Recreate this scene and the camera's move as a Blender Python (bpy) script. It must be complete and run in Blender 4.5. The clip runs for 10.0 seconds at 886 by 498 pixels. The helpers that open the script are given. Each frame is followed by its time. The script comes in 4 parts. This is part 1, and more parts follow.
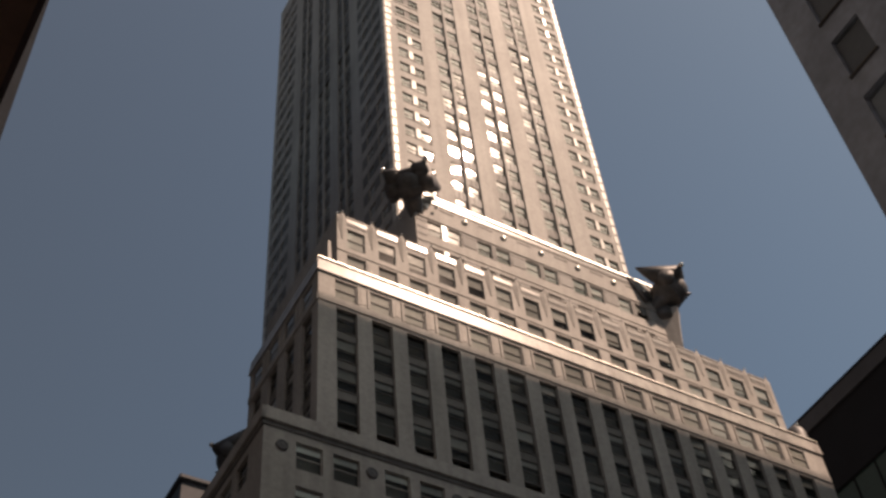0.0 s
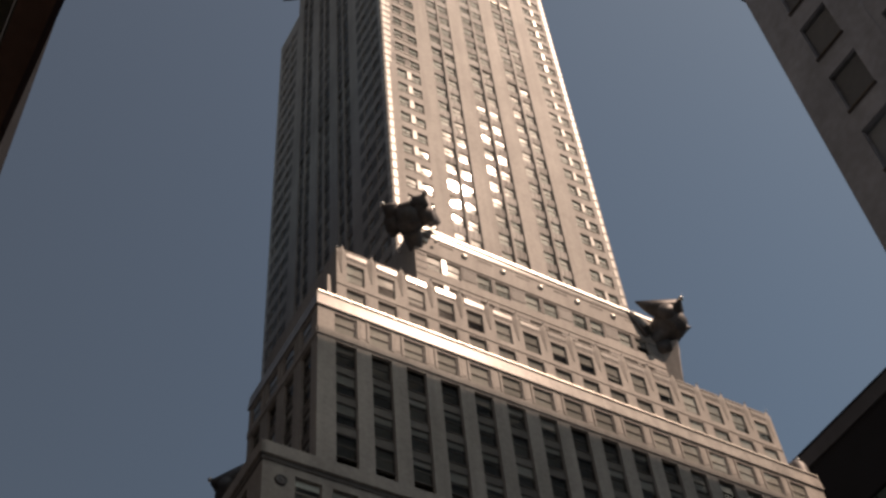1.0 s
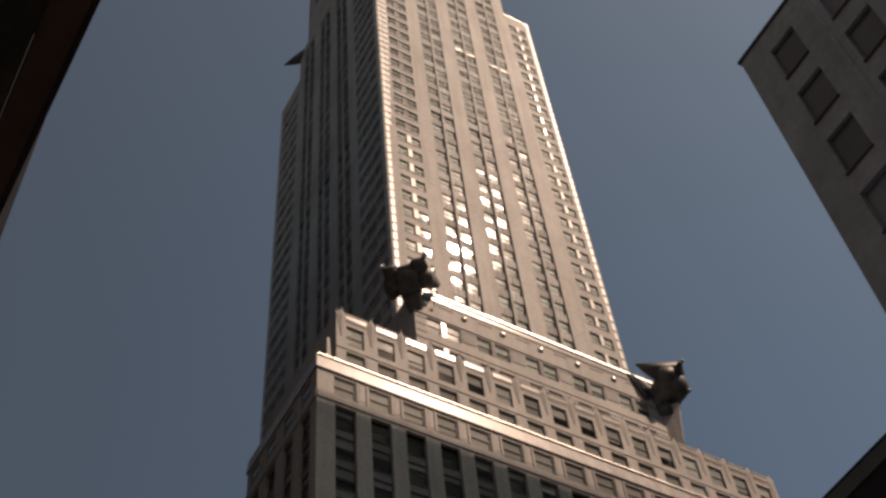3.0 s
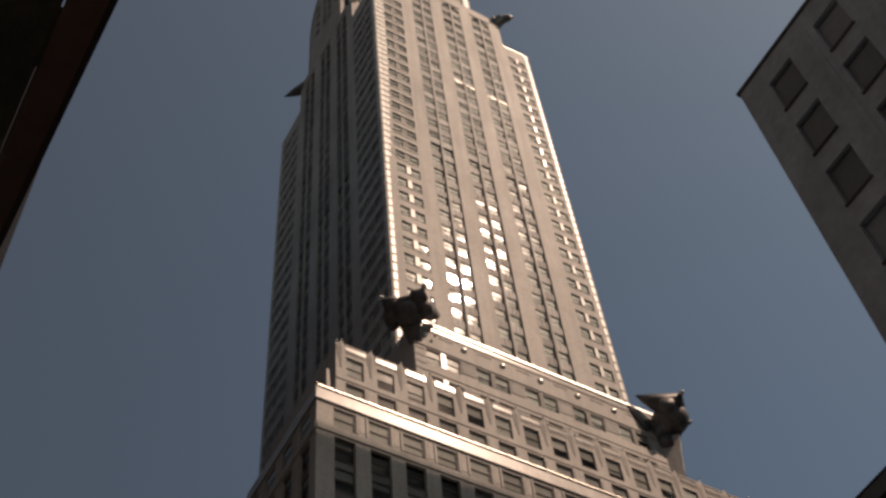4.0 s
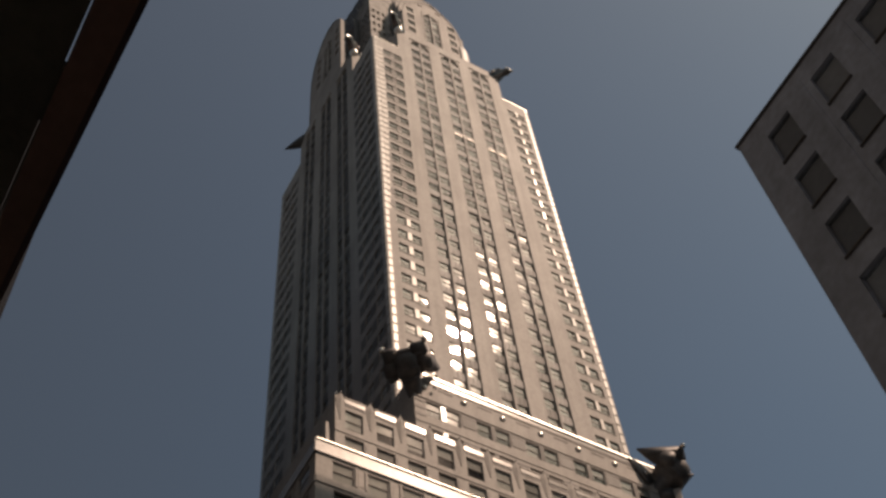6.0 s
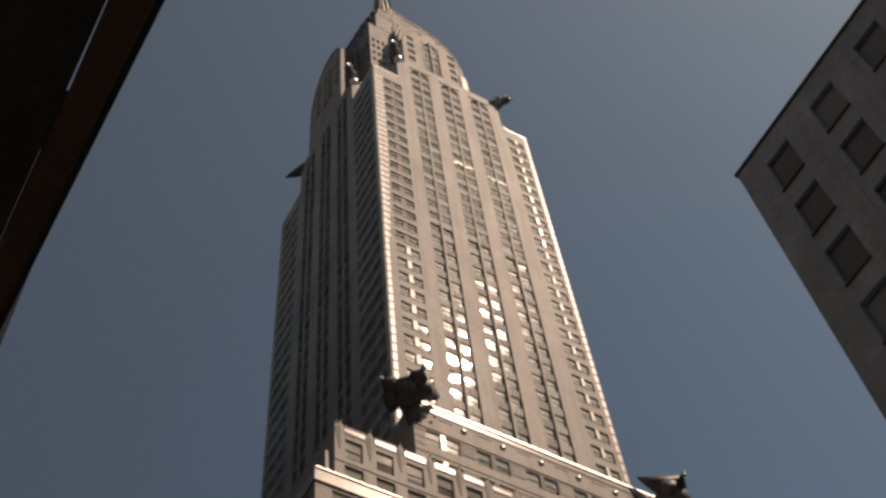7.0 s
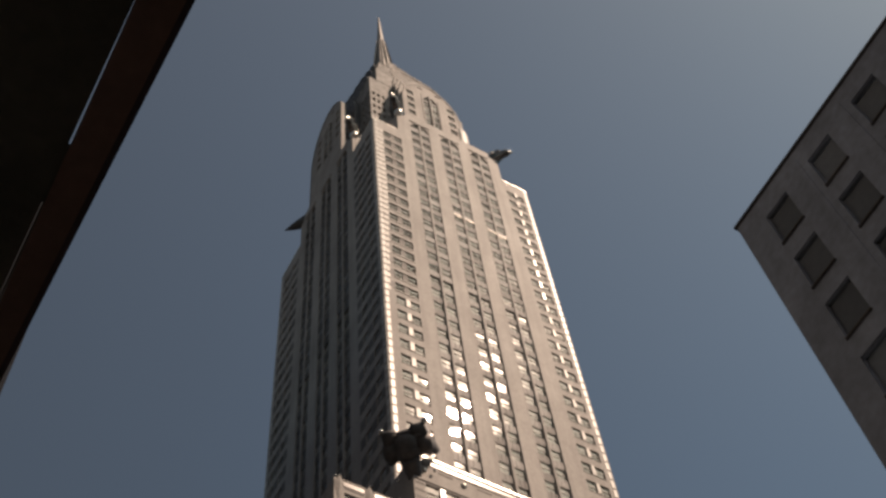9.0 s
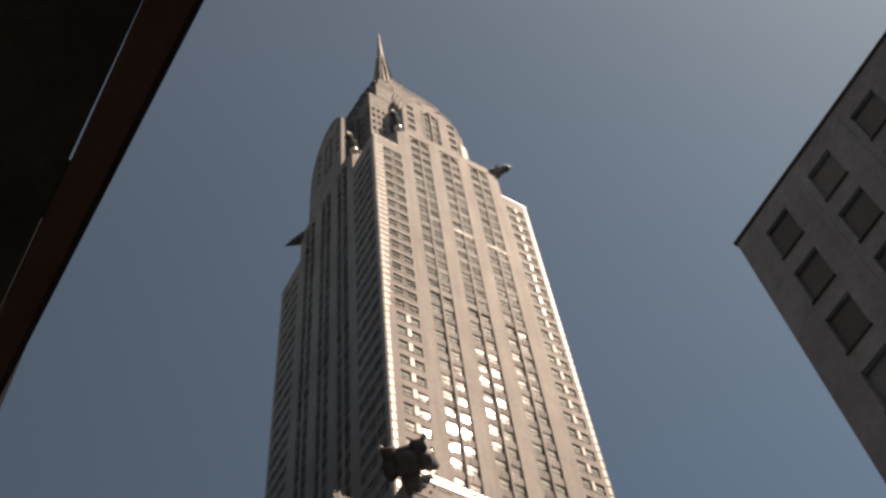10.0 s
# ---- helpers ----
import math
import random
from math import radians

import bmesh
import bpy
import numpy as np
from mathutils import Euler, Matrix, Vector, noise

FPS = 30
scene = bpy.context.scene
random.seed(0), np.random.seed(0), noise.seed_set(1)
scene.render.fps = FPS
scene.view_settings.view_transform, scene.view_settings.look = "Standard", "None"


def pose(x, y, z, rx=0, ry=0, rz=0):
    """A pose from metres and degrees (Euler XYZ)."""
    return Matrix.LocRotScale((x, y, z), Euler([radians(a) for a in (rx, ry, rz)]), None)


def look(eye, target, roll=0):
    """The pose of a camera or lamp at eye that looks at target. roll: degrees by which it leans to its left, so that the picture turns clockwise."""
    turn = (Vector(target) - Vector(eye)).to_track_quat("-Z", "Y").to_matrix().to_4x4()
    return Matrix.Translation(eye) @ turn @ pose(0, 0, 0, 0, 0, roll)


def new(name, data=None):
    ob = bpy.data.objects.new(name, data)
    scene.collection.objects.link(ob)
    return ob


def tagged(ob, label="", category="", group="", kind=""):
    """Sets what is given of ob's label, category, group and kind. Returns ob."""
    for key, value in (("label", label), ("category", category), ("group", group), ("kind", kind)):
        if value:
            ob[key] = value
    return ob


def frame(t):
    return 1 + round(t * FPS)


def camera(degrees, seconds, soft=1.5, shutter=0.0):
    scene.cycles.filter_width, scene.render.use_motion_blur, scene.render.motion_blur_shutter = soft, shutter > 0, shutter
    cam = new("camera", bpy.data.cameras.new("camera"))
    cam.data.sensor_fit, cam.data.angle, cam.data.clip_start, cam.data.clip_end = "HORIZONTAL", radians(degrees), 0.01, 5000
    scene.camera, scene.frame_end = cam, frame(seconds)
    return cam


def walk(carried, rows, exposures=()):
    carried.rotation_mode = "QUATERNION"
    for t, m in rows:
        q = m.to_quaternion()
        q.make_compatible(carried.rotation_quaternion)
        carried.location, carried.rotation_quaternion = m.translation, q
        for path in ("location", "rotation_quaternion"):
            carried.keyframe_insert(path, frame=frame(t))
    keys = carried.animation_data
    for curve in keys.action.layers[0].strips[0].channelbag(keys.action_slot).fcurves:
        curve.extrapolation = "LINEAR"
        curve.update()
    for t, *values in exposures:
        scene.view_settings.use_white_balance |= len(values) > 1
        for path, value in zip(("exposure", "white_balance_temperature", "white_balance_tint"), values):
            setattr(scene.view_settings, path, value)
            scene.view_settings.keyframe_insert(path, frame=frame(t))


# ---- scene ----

from collections import defaultdict

# The camera: a tripod on the pavement, tilting up.
cam = camera(38.42, 10.0, soft=2.85)
EYE = 1.6
ROWS = [
    (0.0, 140.671, 3.975, -29.350), (0.5, 141.329, 4.021, -29.307), (1.0, 142.199, 4.015, -29.339), (1.5, 142.855, 4.013, -29.356),
    (2.0, 143.717, 4.040, -29.329), (2.5, 144.342, 4.053, -29.309), (4.0, 146.418, 4.077, -29.301), (4.5, 146.956, 4.094, -29.287),
    (5.0, 147.554, 4.088, -29.303), (5.5, 148.125, 4.076, -29.320), (7.0, 150.036, 4.103, -29.292), (7.5, 150.567, 4.104, -29.298),
    (8.0, 151.250, 4.107, -29.293), (8.5, 151.778, 4.121, -29.264), (9.0, 152.405, 4.112, -29.281), (9.5, 152.787, 4.136, -29.244),
    (10.0, 153.105, 4.123, -29.274),
]
walk(cam, [(t, pose(0.028 * (1 - t / 10) ** 2, 0, EYE, rx, ry, rz)) for t, rx, ry, rz in ROWS], exposures=((0.0, 0.57, 7250, 12), (1.0, 0.34, 7250, 12), (2.5, 0.15, 7300, 12), (5.5, 0.06, 7300, 11), (7.5, 0.06, 7200, 10), (9.0, 0.15, 7100, 9), (10.0, 0.36, 7000, 8)))

# ---- light: clear sky, sun behind the camera to its right ----
SUN = Vector((0.339, -0.467, 0.8)).normalized()
world = bpy.data.worlds.new("sky")
scene.world = world
world.use_nodes = True
wn, wl = world.node_tree.nodes, world.node_tree.links
sky = wn.new("ShaderNodeTexSky")
sky.sky_type, sky.sun_disc = "NISHITA", False
sky.sun_elevation, sky.sun_rotation = math.asin(SUN.z), math.atan2(SUN.x, SUN.y)
sky.air_density, sky.dust_density, sky.ozone_density = 1.0, 3.0, 0.2
wn["Background"].inputs["Strength"].default_value = 0.062
haze = wn.new("ShaderNodeVectorMath")
haze.operation = "MULTIPLY"
# thin greyish haze away from the sun, clearer blue towards it
sky_way, side_way, veil = wn.new("ShaderNodeTexCoord"), wn.new("ShaderNodeVectorMath"), wn.new("ShaderNodeMix")
side_way.operation = "DOT_PRODUCT"
side_way.inputs[1].default_value = (1.25, -0.7, 0.0)
veil.data_type, veil.clamp_factor = "RGBA", True
veil.inputs["A"].default_value, veil.inputs["B"].default_value = (0.9, 0.845, 0.74, 1), (0.89, 1.0, 0.98, 1)
side_shift = wn.new("ShaderNodeMath")
side_shift.operation = "ADD"
side_shift.inputs[1].default_value = 0.55
wl.new(sky_way.outputs["Generated"], side_way.inputs[0])
wl.new(side_way.outputs["Value"], side_shift.inputs[0])
wl.new(side_shift.outputs[0], veil.inputs["Factor"])
wl.new(sky.outputs[0], haze.inputs[0])
wl.new(veil.outputs["Result"], haze.inputs[1])
wl.new(haze.outputs[0], wn["Background"].inputs["Color"])
sun_data = bpy.data.lights.new("sun", "SUN")
sun_data.energy, sun_data.angle, sun_data.color = 4.25, radians(0.53), (1.0, 0.756, 0.628)
sun = new("sun", sun_data)
sun.matrix_world = look((0, 0, 0), -SUN)


# ---- materials ----
def material(name, colour, rough=0.8, metal=0.0, stain=0.25, grain=0.12, stain_size=6.0, grain_size=0.35, bump=0.15, streak=0.0, vary=0.0, islands=0.0, spec=0.5):
    """Two scales of noise on the colour, upright streaks, fine relief, and a change from piece to piece."""
    m = bpy.data.materials.new(name)
    m.use_nodes = True
    n, l = m.node_tree.nodes, m.node_tree.links
    b = n["Principled BSDF"]
    b.inputs["Roughness"].default_value, b.inputs["Metallic"].default_value = rough, metal
    b.inputs["Specular IOR Level"].default_value = spec
    geo = n.new("ShaderNodeNewGeometry")

    def noise_tex(scale, detail=4.0, squash=None):
        t = n.new("ShaderNodeTexNoise")
        t.inputs["Scale"].default_value, t.inputs["Detail"].default_value = scale, detail
        if squash:
            k = n.new("ShaderNodeVectorMath")
            k.operation = "MULTIPLY"
            k.inputs[1].default_value = squash
            l.new(geo.outputs["Position"], k.inputs[0])
            l.new(k.outputs[0], t.inputs["Vector"])
        else:
            l.new(geo.outputs["Position"], t.inputs["Vector"])
        return t.outputs["Fac"]

    def times(a, sock, depth):
        r = n.new("ShaderNodeMapRange")
        r.inputs["From Min"].default_value, r.inputs["From Max"].default_value = 0.25, 0.75
        r.inputs["To Min"].default_value, r.inputs["To Max"].default_value = 1.0 - depth, 1.0 + depth
        l.new(sock, r.inputs["Value"])
        if a is None:
            return r.outputs[0]
        x = n.new("ShaderNodeMath")
        x.operation = "MULTIPLY"
        l.new(a, x.inputs[0])
        l.new(r.outputs[0], x.inputs[1])
        return x.outputs[0]

    f = times(None, noise_tex(1.0 / stain_size), stain)
    fine = noise_tex(1.0 / grain_size, 6.0)
    f = times(f, fine, grain)
    if streak:
        f = times(f, noise_tex(1.0, 3.0, (1.1, 1.1, 0.06)), streak)
    if vary:
        info = n.new("ShaderNodeObjectInfo")
        f = times(f, info.outputs["Random"], vary)
    if islands:
        f = times(f, geo.outputs["Random Per Island"], islands)
    mix = n.new("ShaderNodeVectorMath")
    mix.operation = "SCALE"
    mix.inputs[0].default_value = colour
    l.new(f, mix.inputs["Scale"])
    l.new(mix.outputs[0], b.inputs["Base Color"])
    if bump:
        bp = n.new("ShaderNodeBump")
        bp.inputs["Strength"].default_value, bp.inputs["Distance"].default_value = bump, 0.05
        l.new(fine, bp.inputs["Height"])
        l.new(bp.outputs[0], b.inputs["Normal"])
    return m


def glass_material(name, tint, rough=0.052):
    """A window pane: clear glass that reflects more at a glancing angle, slightly wavy."""
    m = bpy.data.materials.new(name)
    m.use_nodes = True
    n, l = m.node_tree.nodes, m.node_tree.links
    n.remove(n["Principled BSDF"])
    clear, gloss, mix, facing = n.new("ShaderNodeBsdfTransparent"), n.new("ShaderNodeBsdfGlossy"), n.new("ShaderNodeMixShader"), n.new("ShaderNodeLayerWeight")
    power, fres = n.new("ShaderNodeMath"), n.new("ShaderNodeMath")
    clear.inputs[0].default_value = (*tint, 1)
    gloss.inputs["Roughness"].default_value = rough
    power.operation, fres.operation = "POWER", "MULTIPLY_ADD"
    power.inputs[1].default_value, fres.inputs[1].default_value, fres.inputs[2].default_value = 5.0, 0.957, 0.043
    l.new(facing.outputs["Facing"], power.inputs[0])
    l.new(power.outputs[0], fres.inputs[0])
    geo, wave, bp = n.new("ShaderNodeNewGeometry"), n.new("ShaderNodeTexNoise"), n.new("ShaderNodeBump")
    wave.inputs["Scale"].default_value = 1.5
    bp.inputs["Strength"].default_value, bp.inputs["Distance"].default_value = 0.6, 0.008
    l.new(geo.outputs["Position"], wave.inputs["Vector"])
    l.new(wave.outputs["Fac"], bp.inputs["Height"])
    l.new(bp.outputs[0], gloss.inputs["Normal"])
    # a second, rougher gloss imitates the soft glare around the sun's reflection
    halo, halo_mix = n.new("ShaderNodeBsdfGlossy"), n.new("ShaderNodeMixShader")
    halo.inputs["Roughness"].default_value = 0.11
    halo_mix.inputs[0].default_value = 0.1
    l.new(bp.outputs[0], halo.inputs["Normal"])
    l.new(gloss.outputs[0], halo_mix.inputs[1])
    l.new(halo.outputs[0], halo_mix.inputs[2])
    l.new(fres.outputs[0], mix.inputs[0])
    l.new(clear.outputs[0], mix.inputs[1])
    l.new(halo_mix.outputs[0], mix.inputs[2])
    l.new(mix.outputs[0], n["Material Output"].inputs["Surface"])
    return m


M_BRICK = material("white_brick", (0.356, 0.342, 0.325), 0.56, stain=0.16, grain=0.12, streak=0.14, stain_size=7.0, spec=0.042)
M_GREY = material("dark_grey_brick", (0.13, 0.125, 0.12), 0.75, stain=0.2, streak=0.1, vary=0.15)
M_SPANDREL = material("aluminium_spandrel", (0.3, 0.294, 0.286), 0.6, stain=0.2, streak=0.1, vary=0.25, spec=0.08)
M_BANDS = material("grey_brick_course", (0.205, 0.2, 0.196), 0.75, stain=0.2, streak=0.1, vary=0.15)
M_GLAZED = material("glazed_white_brick", (0.512, 0.5, 0.466), 0.36, stain=0.08, grain=0.08, stain_size=4.0, bump=0.06, vary=0.12, spec=0.16)
M_SILL = material("glazed_sill", (0.34, 0.325, 0.31), 0.18, stain=0.2, grain=0.1, stain_size=1.5, vary=0.2, bump=0.0, spec=0.06)
M_SLOPE = material("weathered_slope_brick", (0.345, 0.33, 0.312), 0.27, stain=0.28, grain=0.15, streak=0.18, stain_size=1.8, bump=0.08, spec=0.065)
M_PALE = material("pale_stone_course", (0.502, 0.49, 0.456), 0.42, spec=0.13, stain=0.12, grain=0.1, streak=0.1, stain_size=3.0)
M_GABLE = material("gable_brick", (0.335, 0.318, 0.302), 0.58, stain=0.16, grain=0.1, streak=0.12, stain_size=5.0, spec=0.045)
M_PIER = material("glazed_pier", (0.45, 0.43, 0.4), 0.24, stain=0.1, grain=0.08, stain_size=2.0, bump=0.0, vary=0.1, spec=0.16)
M_CROWN = material("crown_cladding", (0.214, 0.21, 0.201), 0.6, metal=0.0, spec=0.1, stain=0.35, grain=0.15, stain_size=1.6, streak=0.1)
M_CAP = material("tarnished_steel", (0.115, 0.113, 0.115), 0.55, metal=0.35, spec=0.2, stain=0.3, grain=0.15, stain_size=1.2, bump=0.06)
M_BRIGHT = material("polished_steel", (0.66, 0.63, 0.6), 0.15, metal=1.0, stain=0.12, grain=0.08, stain_size=1.5, bump=0.03)
# steel colour darkened to put shade on the left crown arches
M_SHADED_NIROSTA = material("shaded_crown_steel", (0.085, 0.087, 0.09), 0.5, metal=0.0, spec=0.15, stain=0.2, grain=0.12, stain_size=2.0, bump=0.05, streak=0.1)
M_BOSS = material("satin_steel", (0.8, 0.77, 0.73), 0.3, metal=1.0, stain=0.08, grain=0.05, stain_size=1.5, bump=0.0)
M_EAGLE = material("gargoyle_steel", (0.13, 0.122, 0.118), 0.26, metal=1.0, stain=0.3, grain=0.12, stain_size=0.8, bump=0.06)
M_STEEL = material("stainless_steel", (0.68, 0.65, 0.6), 0.36, metal=1.0, stain=0.15, grain=0.1, stain_size=3.0, bump=0.05)
M_DULL = material("weathered_steel", (0.21, 0.2, 0.19), 0.5, metal=0.6, spec=0.2, stain=0.3, grain=0.15, stain_size=2.0, bump=0.08)
M_FRAME = material("window_frame_paint", (0.28, 0.265, 0.25), 0.5, stain=0.15, bump=0.0, vary=0.2)
M_BLIND = material("roller_blind", (0.58, 0.58, 0.56), 0.9, stain=0.1, bump=0.0, vary=0.45)
M_DIMBLIND = material("brown_blind", (0.29, 0.277, 0.268), 0.9, stain=0.1, bump=0.0, vary=0.3)
M_GREYBLIND = material("grey_curtain", (0.33, 0.328, 0.322), 0.9, stain=0.12, bump=0.0, vary=0.35)
M_DARKBLIND = material("blue_grey_curtain", (0.32, 0.375, 0.46), 0.9, stain=0.15, bump=0.0, vary=0.3)
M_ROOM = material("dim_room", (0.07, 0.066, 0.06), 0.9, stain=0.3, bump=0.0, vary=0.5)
M_GLASS = glass_material("window_glass", (0.84, 0.87, 0.85))
M_STONE = material("grey_limestone", (0.44, 0.515, 0.61), 0.85, stain=0.18, grain=0.15, streak=0.12, stain_size=2.5)
M_SLATE = material("dark_slate", (0.05, 0.052, 0.06), 0.8, stain=0.25, streak=0.1)
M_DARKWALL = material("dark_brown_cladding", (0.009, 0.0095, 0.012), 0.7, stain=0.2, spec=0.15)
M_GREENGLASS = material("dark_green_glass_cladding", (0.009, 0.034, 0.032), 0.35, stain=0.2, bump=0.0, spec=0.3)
M_ASPHALT = material("asphalt", (0.07, 0.07, 0.068), 0.9, stain=0.25, stain_size=3.0, grain_size=0.05)
M_PAVE = material("pavement_concrete", (0.36, 0.345, 0.32), 0.9, stain=0.2, stain_size=2.0, grain_size=0.08)
M_BROWN = material("dark_brown_painted_steel", (0.36, 0.2, 0.15), 0.55, stain=0.25, stain_size=0.6, grain_size=0.05, bump=0.1)
M_DARKSTONE = material("soot_dark_stone", (0.12, 0.12, 0.125), 0.85, stain=0.25, streak=0.1)
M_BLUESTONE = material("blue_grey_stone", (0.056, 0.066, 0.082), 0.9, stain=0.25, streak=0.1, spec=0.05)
# the same stone darkened, so that the end wall looks shaded
M_SHADED_END = material("shaded_end_wall", (0.021, 0.024, 0.03), 0.9, stain=0.25, streak=0.1, spec=0.05)
M_SOFFIT = material("black_soffit", (0.2, 0.175, 0.135), 0.8, stain=0.3, stain_size=0.8, grain_size=0.06)
M_LIP = material("dark_edge_paint", (0.12, 0.07, 0.075), 0.5, stain=0.2, stain_size=0.4, grain_size=0.03, bump=0.05)


# ---- building helpers ----
def to_mesh(name, bm, mats):
    me = bpy.data.meshes.new(name)
    bm.to_mesh(me)
    bm.free()
    for m in mats if isinstance(mats, (list, tuple)) else [mats]:
        me.materials.append(m)
    return me


def part(name, bm, mats, parent, label=""):
    """One mesh object under a thing or a part."""
    ob = new(name, bm if isinstance(bm, bpy.types.Mesh) else to_mesh(name, bm, mats))
    ob.parent = parent
    top = parent
    while top.parent:
        top = top.parent
    if parent is top:
        ob.matrix_parent_inverse = Matrix.Translation(top.location).inverted()
    return tagged(ob, label) if label else ob


def thing(name, label, category, group="", kind="", at=(0, 0, 0)):
    ob = new(name)
    ob.location = at
    return tagged(ob, label, category, group, kind)


def box(bm, x0, x1, y0, y1, z0, z1, slot=0):
    v = [bm.verts.new((x, y, z)) for z in (z0, z1) for y in (y0, y1) for x in (x0, x1)]
    for q in ((0, 2, 3, 1), (4, 5, 7, 6), (0, 1, 5, 4), (2, 6, 7, 3), (0, 4, 6, 2), (1, 3, 7, 5)):
        bm.faces.new([v[i] for i in q]).material_index = slot
    return v


def quad(bm, pts, slot=0):
    f = bm.faces.new([bm.verts.new(p) for p in pts])
    f.material_index = slot
    return f


def side(origin, inward):
    """Matrix of a wall: x along it (to the right as seen from outside), y inward, z up."""
    y = Vector(inward)
    x = y.cross(Vector((0, 0, 1)))
    m = Matrix((x, y, (0, 0, 1))).transposed().to_4x4()
    m.translation = origin
    return m


def pierced(bm, m, u0, u1, z0, z1, holes, depth, slot=0, reveal=0):
    """A wall face u0..u1 by z0..z1 in the frame m with rectangular openings (ua, ub, za, zb) and their reveals."""
    us = sorted({u0, u1, *[h[0] for h in holes], *[h[1] for h in holes]})
    zs = sorted({z0, z1, *[h[2] for h in holes], *[h[3] for h in holes]})
    verts = {}

    def vert(u, d, z):
        k = (round(u, 4), round(d, 3), round(z, 4))
        if k not in verts:
            verts[k] = bm.verts.new(m @ Vector(k))
        return verts[k]

    byz = defaultdict(list)
    for h in holes:
        byz[(h[2], h[3])].append(h)
    for za, zb in zip(zs, zs[1:]):
        zm = (za + zb) / 2
        row = [h for (a, b), hs in byz.items() if a < zm < b for h in hs]
        spans, u = [], u0
        for h in sorted(row):
            if h[0] > u + 1e-6:
                spans.append((u, h[0]))
            u = h[1]
        if u < u1 - 1e-6:
            spans.append((u, u1))
        for ua, ub in spans:
            bm.faces.new((vert(ua, 0, za), vert(ub, 0, za), vert(ub, 0, zb), vert(ua, 0, zb))).material_index = slot
    for ua, ub, za, zb, *rest in holes:
        for a, b in (((ua, za), (ua, zb)), ((ub, zb), (ub, za)), ((ua, zb), (ub, zb)), ((ub, za), (ua, za))):
            bm.faces.new((vert(a[0], 0, a[1]), vert(b[0], 0, b[1]), vert(b[0], depth, b[1]), vert(a[0], depth, a[1]))).material_index = reveal


WINDOW_MESHES = {}


def window_mesh(w, h, variant, frame_w=0.07, mats="", warp=0):
    """A double-hung sash window: frame, meeting rail, two panes a little out of true, a blind, the dim room."""
    key = (round(w, 2), round(h, 2), variant, mats, warp)
    if key in WINDOW_MESHES:
        return WINDOW_MESHES[key]
    rng = random.Random(f"{key}")
    bm = bmesh.new()
    f = frame_w
    if mats == "plain":
        for x0, x1, z0, z1 in ((-w / 2, -w / 2 + 0.05, 0, h), (w / 2 - 0.05, w / 2, 0, h), (-w / 2 + 0.05, w / 2 - 0.05, 0, 0.05), (-w / 2 + 0.05, w / 2 - 0.05, h - 0.05, h)):
            box(bm, x0, x1, -0.02, 0.03, z0, z1, 0)
        tx, tz = rng.gauss(0, 0.006), rng.gauss(0, 0.006)
        quad(bm, [(x, x * tx + (z - h / 2) * tz, z) for x, z in ((-w / 2 + 0.05, 0.05), (w / 2 - 0.05, 0.05), (w / 2 - 0.05, h - 0.05), (-w / 2 + 0.05, h - 0.05))], 1)
        quad(bm, [(x, 0.08, z) for x, z in ((-w / 2, 0), (w / 2, 0), (w / 2, h), (-w / 2, h))], 2)
        WINDOW_MESHES[key] = to_mesh("window", bm, [M_DARKBLIND, M_GLASS, M_DARKBLIND])
        return WINDOW_MESHES[key]
    for x0, x1, z0, z1 in ((-w / 2, -w / 2 + f, 0, h), (w / 2 - f, w / 2, 0, h), (-w / 2 + f, w / 2 - f, 0, f), (-w / 2 + f, w / 2 - f, h - f, h), (-w / 2 + f, w / 2 - f, h * 0.5 - f / 2, h * 0.5 + f / 2)):
        box(bm, x0, x1, -0.04, 0.03, z0, z1, 0)
    for z0, z1, d in ((f, h * 0.5 - f / 2, 0.02), (h * 0.5 + f / 2, h - f, -0.01)):
        loose = 0.005 if mats == "dull" else rng.choice((0.005, 0.007, 0.009, 0.014))
        tx, tz = [max(-0.06, min(0.06, rng.gauss(0, loose))) for _ in range(2)]
        a, hz = w / 2 - f, (z1 - z0) / 2
        # old panes bow a little, so that the sun shows in them as a small spot
        bow = 0.016 if loose > 0.01 else 0.004
        steps = (-1, -0.5, 0, 0.5, 1)
        grid = [[bm.verts.new((u * a, d + u * a * tx + v * hz * tz + bow / 2 * (a * u * u + hz * v * v), (z0 + z1) / 2 + v * hz)) for u in steps] for v in steps]
        for i in range(4):
            for j in range(4):
                face = bm.faces.new((grid[i][j], grid[i][j + 1], grid[i + 1][j + 1], grid[i + 1][j]))
                face.material_index = 1
                face.smooth = True
    drop = (0.3, 0.55, 0.5, 0.7, 0.85, 0.5, 1.0, 1.0, 0.0, 0.0, 0.25, 0.5)[variant] * h
    if drop:
        quad(bm, [(-w / 2 + f, 0.06, h - drop), (w / 2 - f, 0.06, h - drop), (w / 2 - f, 0.06, h), (-w / 2 + f, 0.06, h)], 2)
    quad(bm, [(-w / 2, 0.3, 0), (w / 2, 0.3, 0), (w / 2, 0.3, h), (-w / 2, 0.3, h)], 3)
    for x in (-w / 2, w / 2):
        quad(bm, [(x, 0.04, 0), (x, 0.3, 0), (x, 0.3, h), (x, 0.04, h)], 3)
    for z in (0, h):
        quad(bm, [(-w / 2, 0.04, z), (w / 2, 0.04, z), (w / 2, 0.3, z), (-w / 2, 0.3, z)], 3)
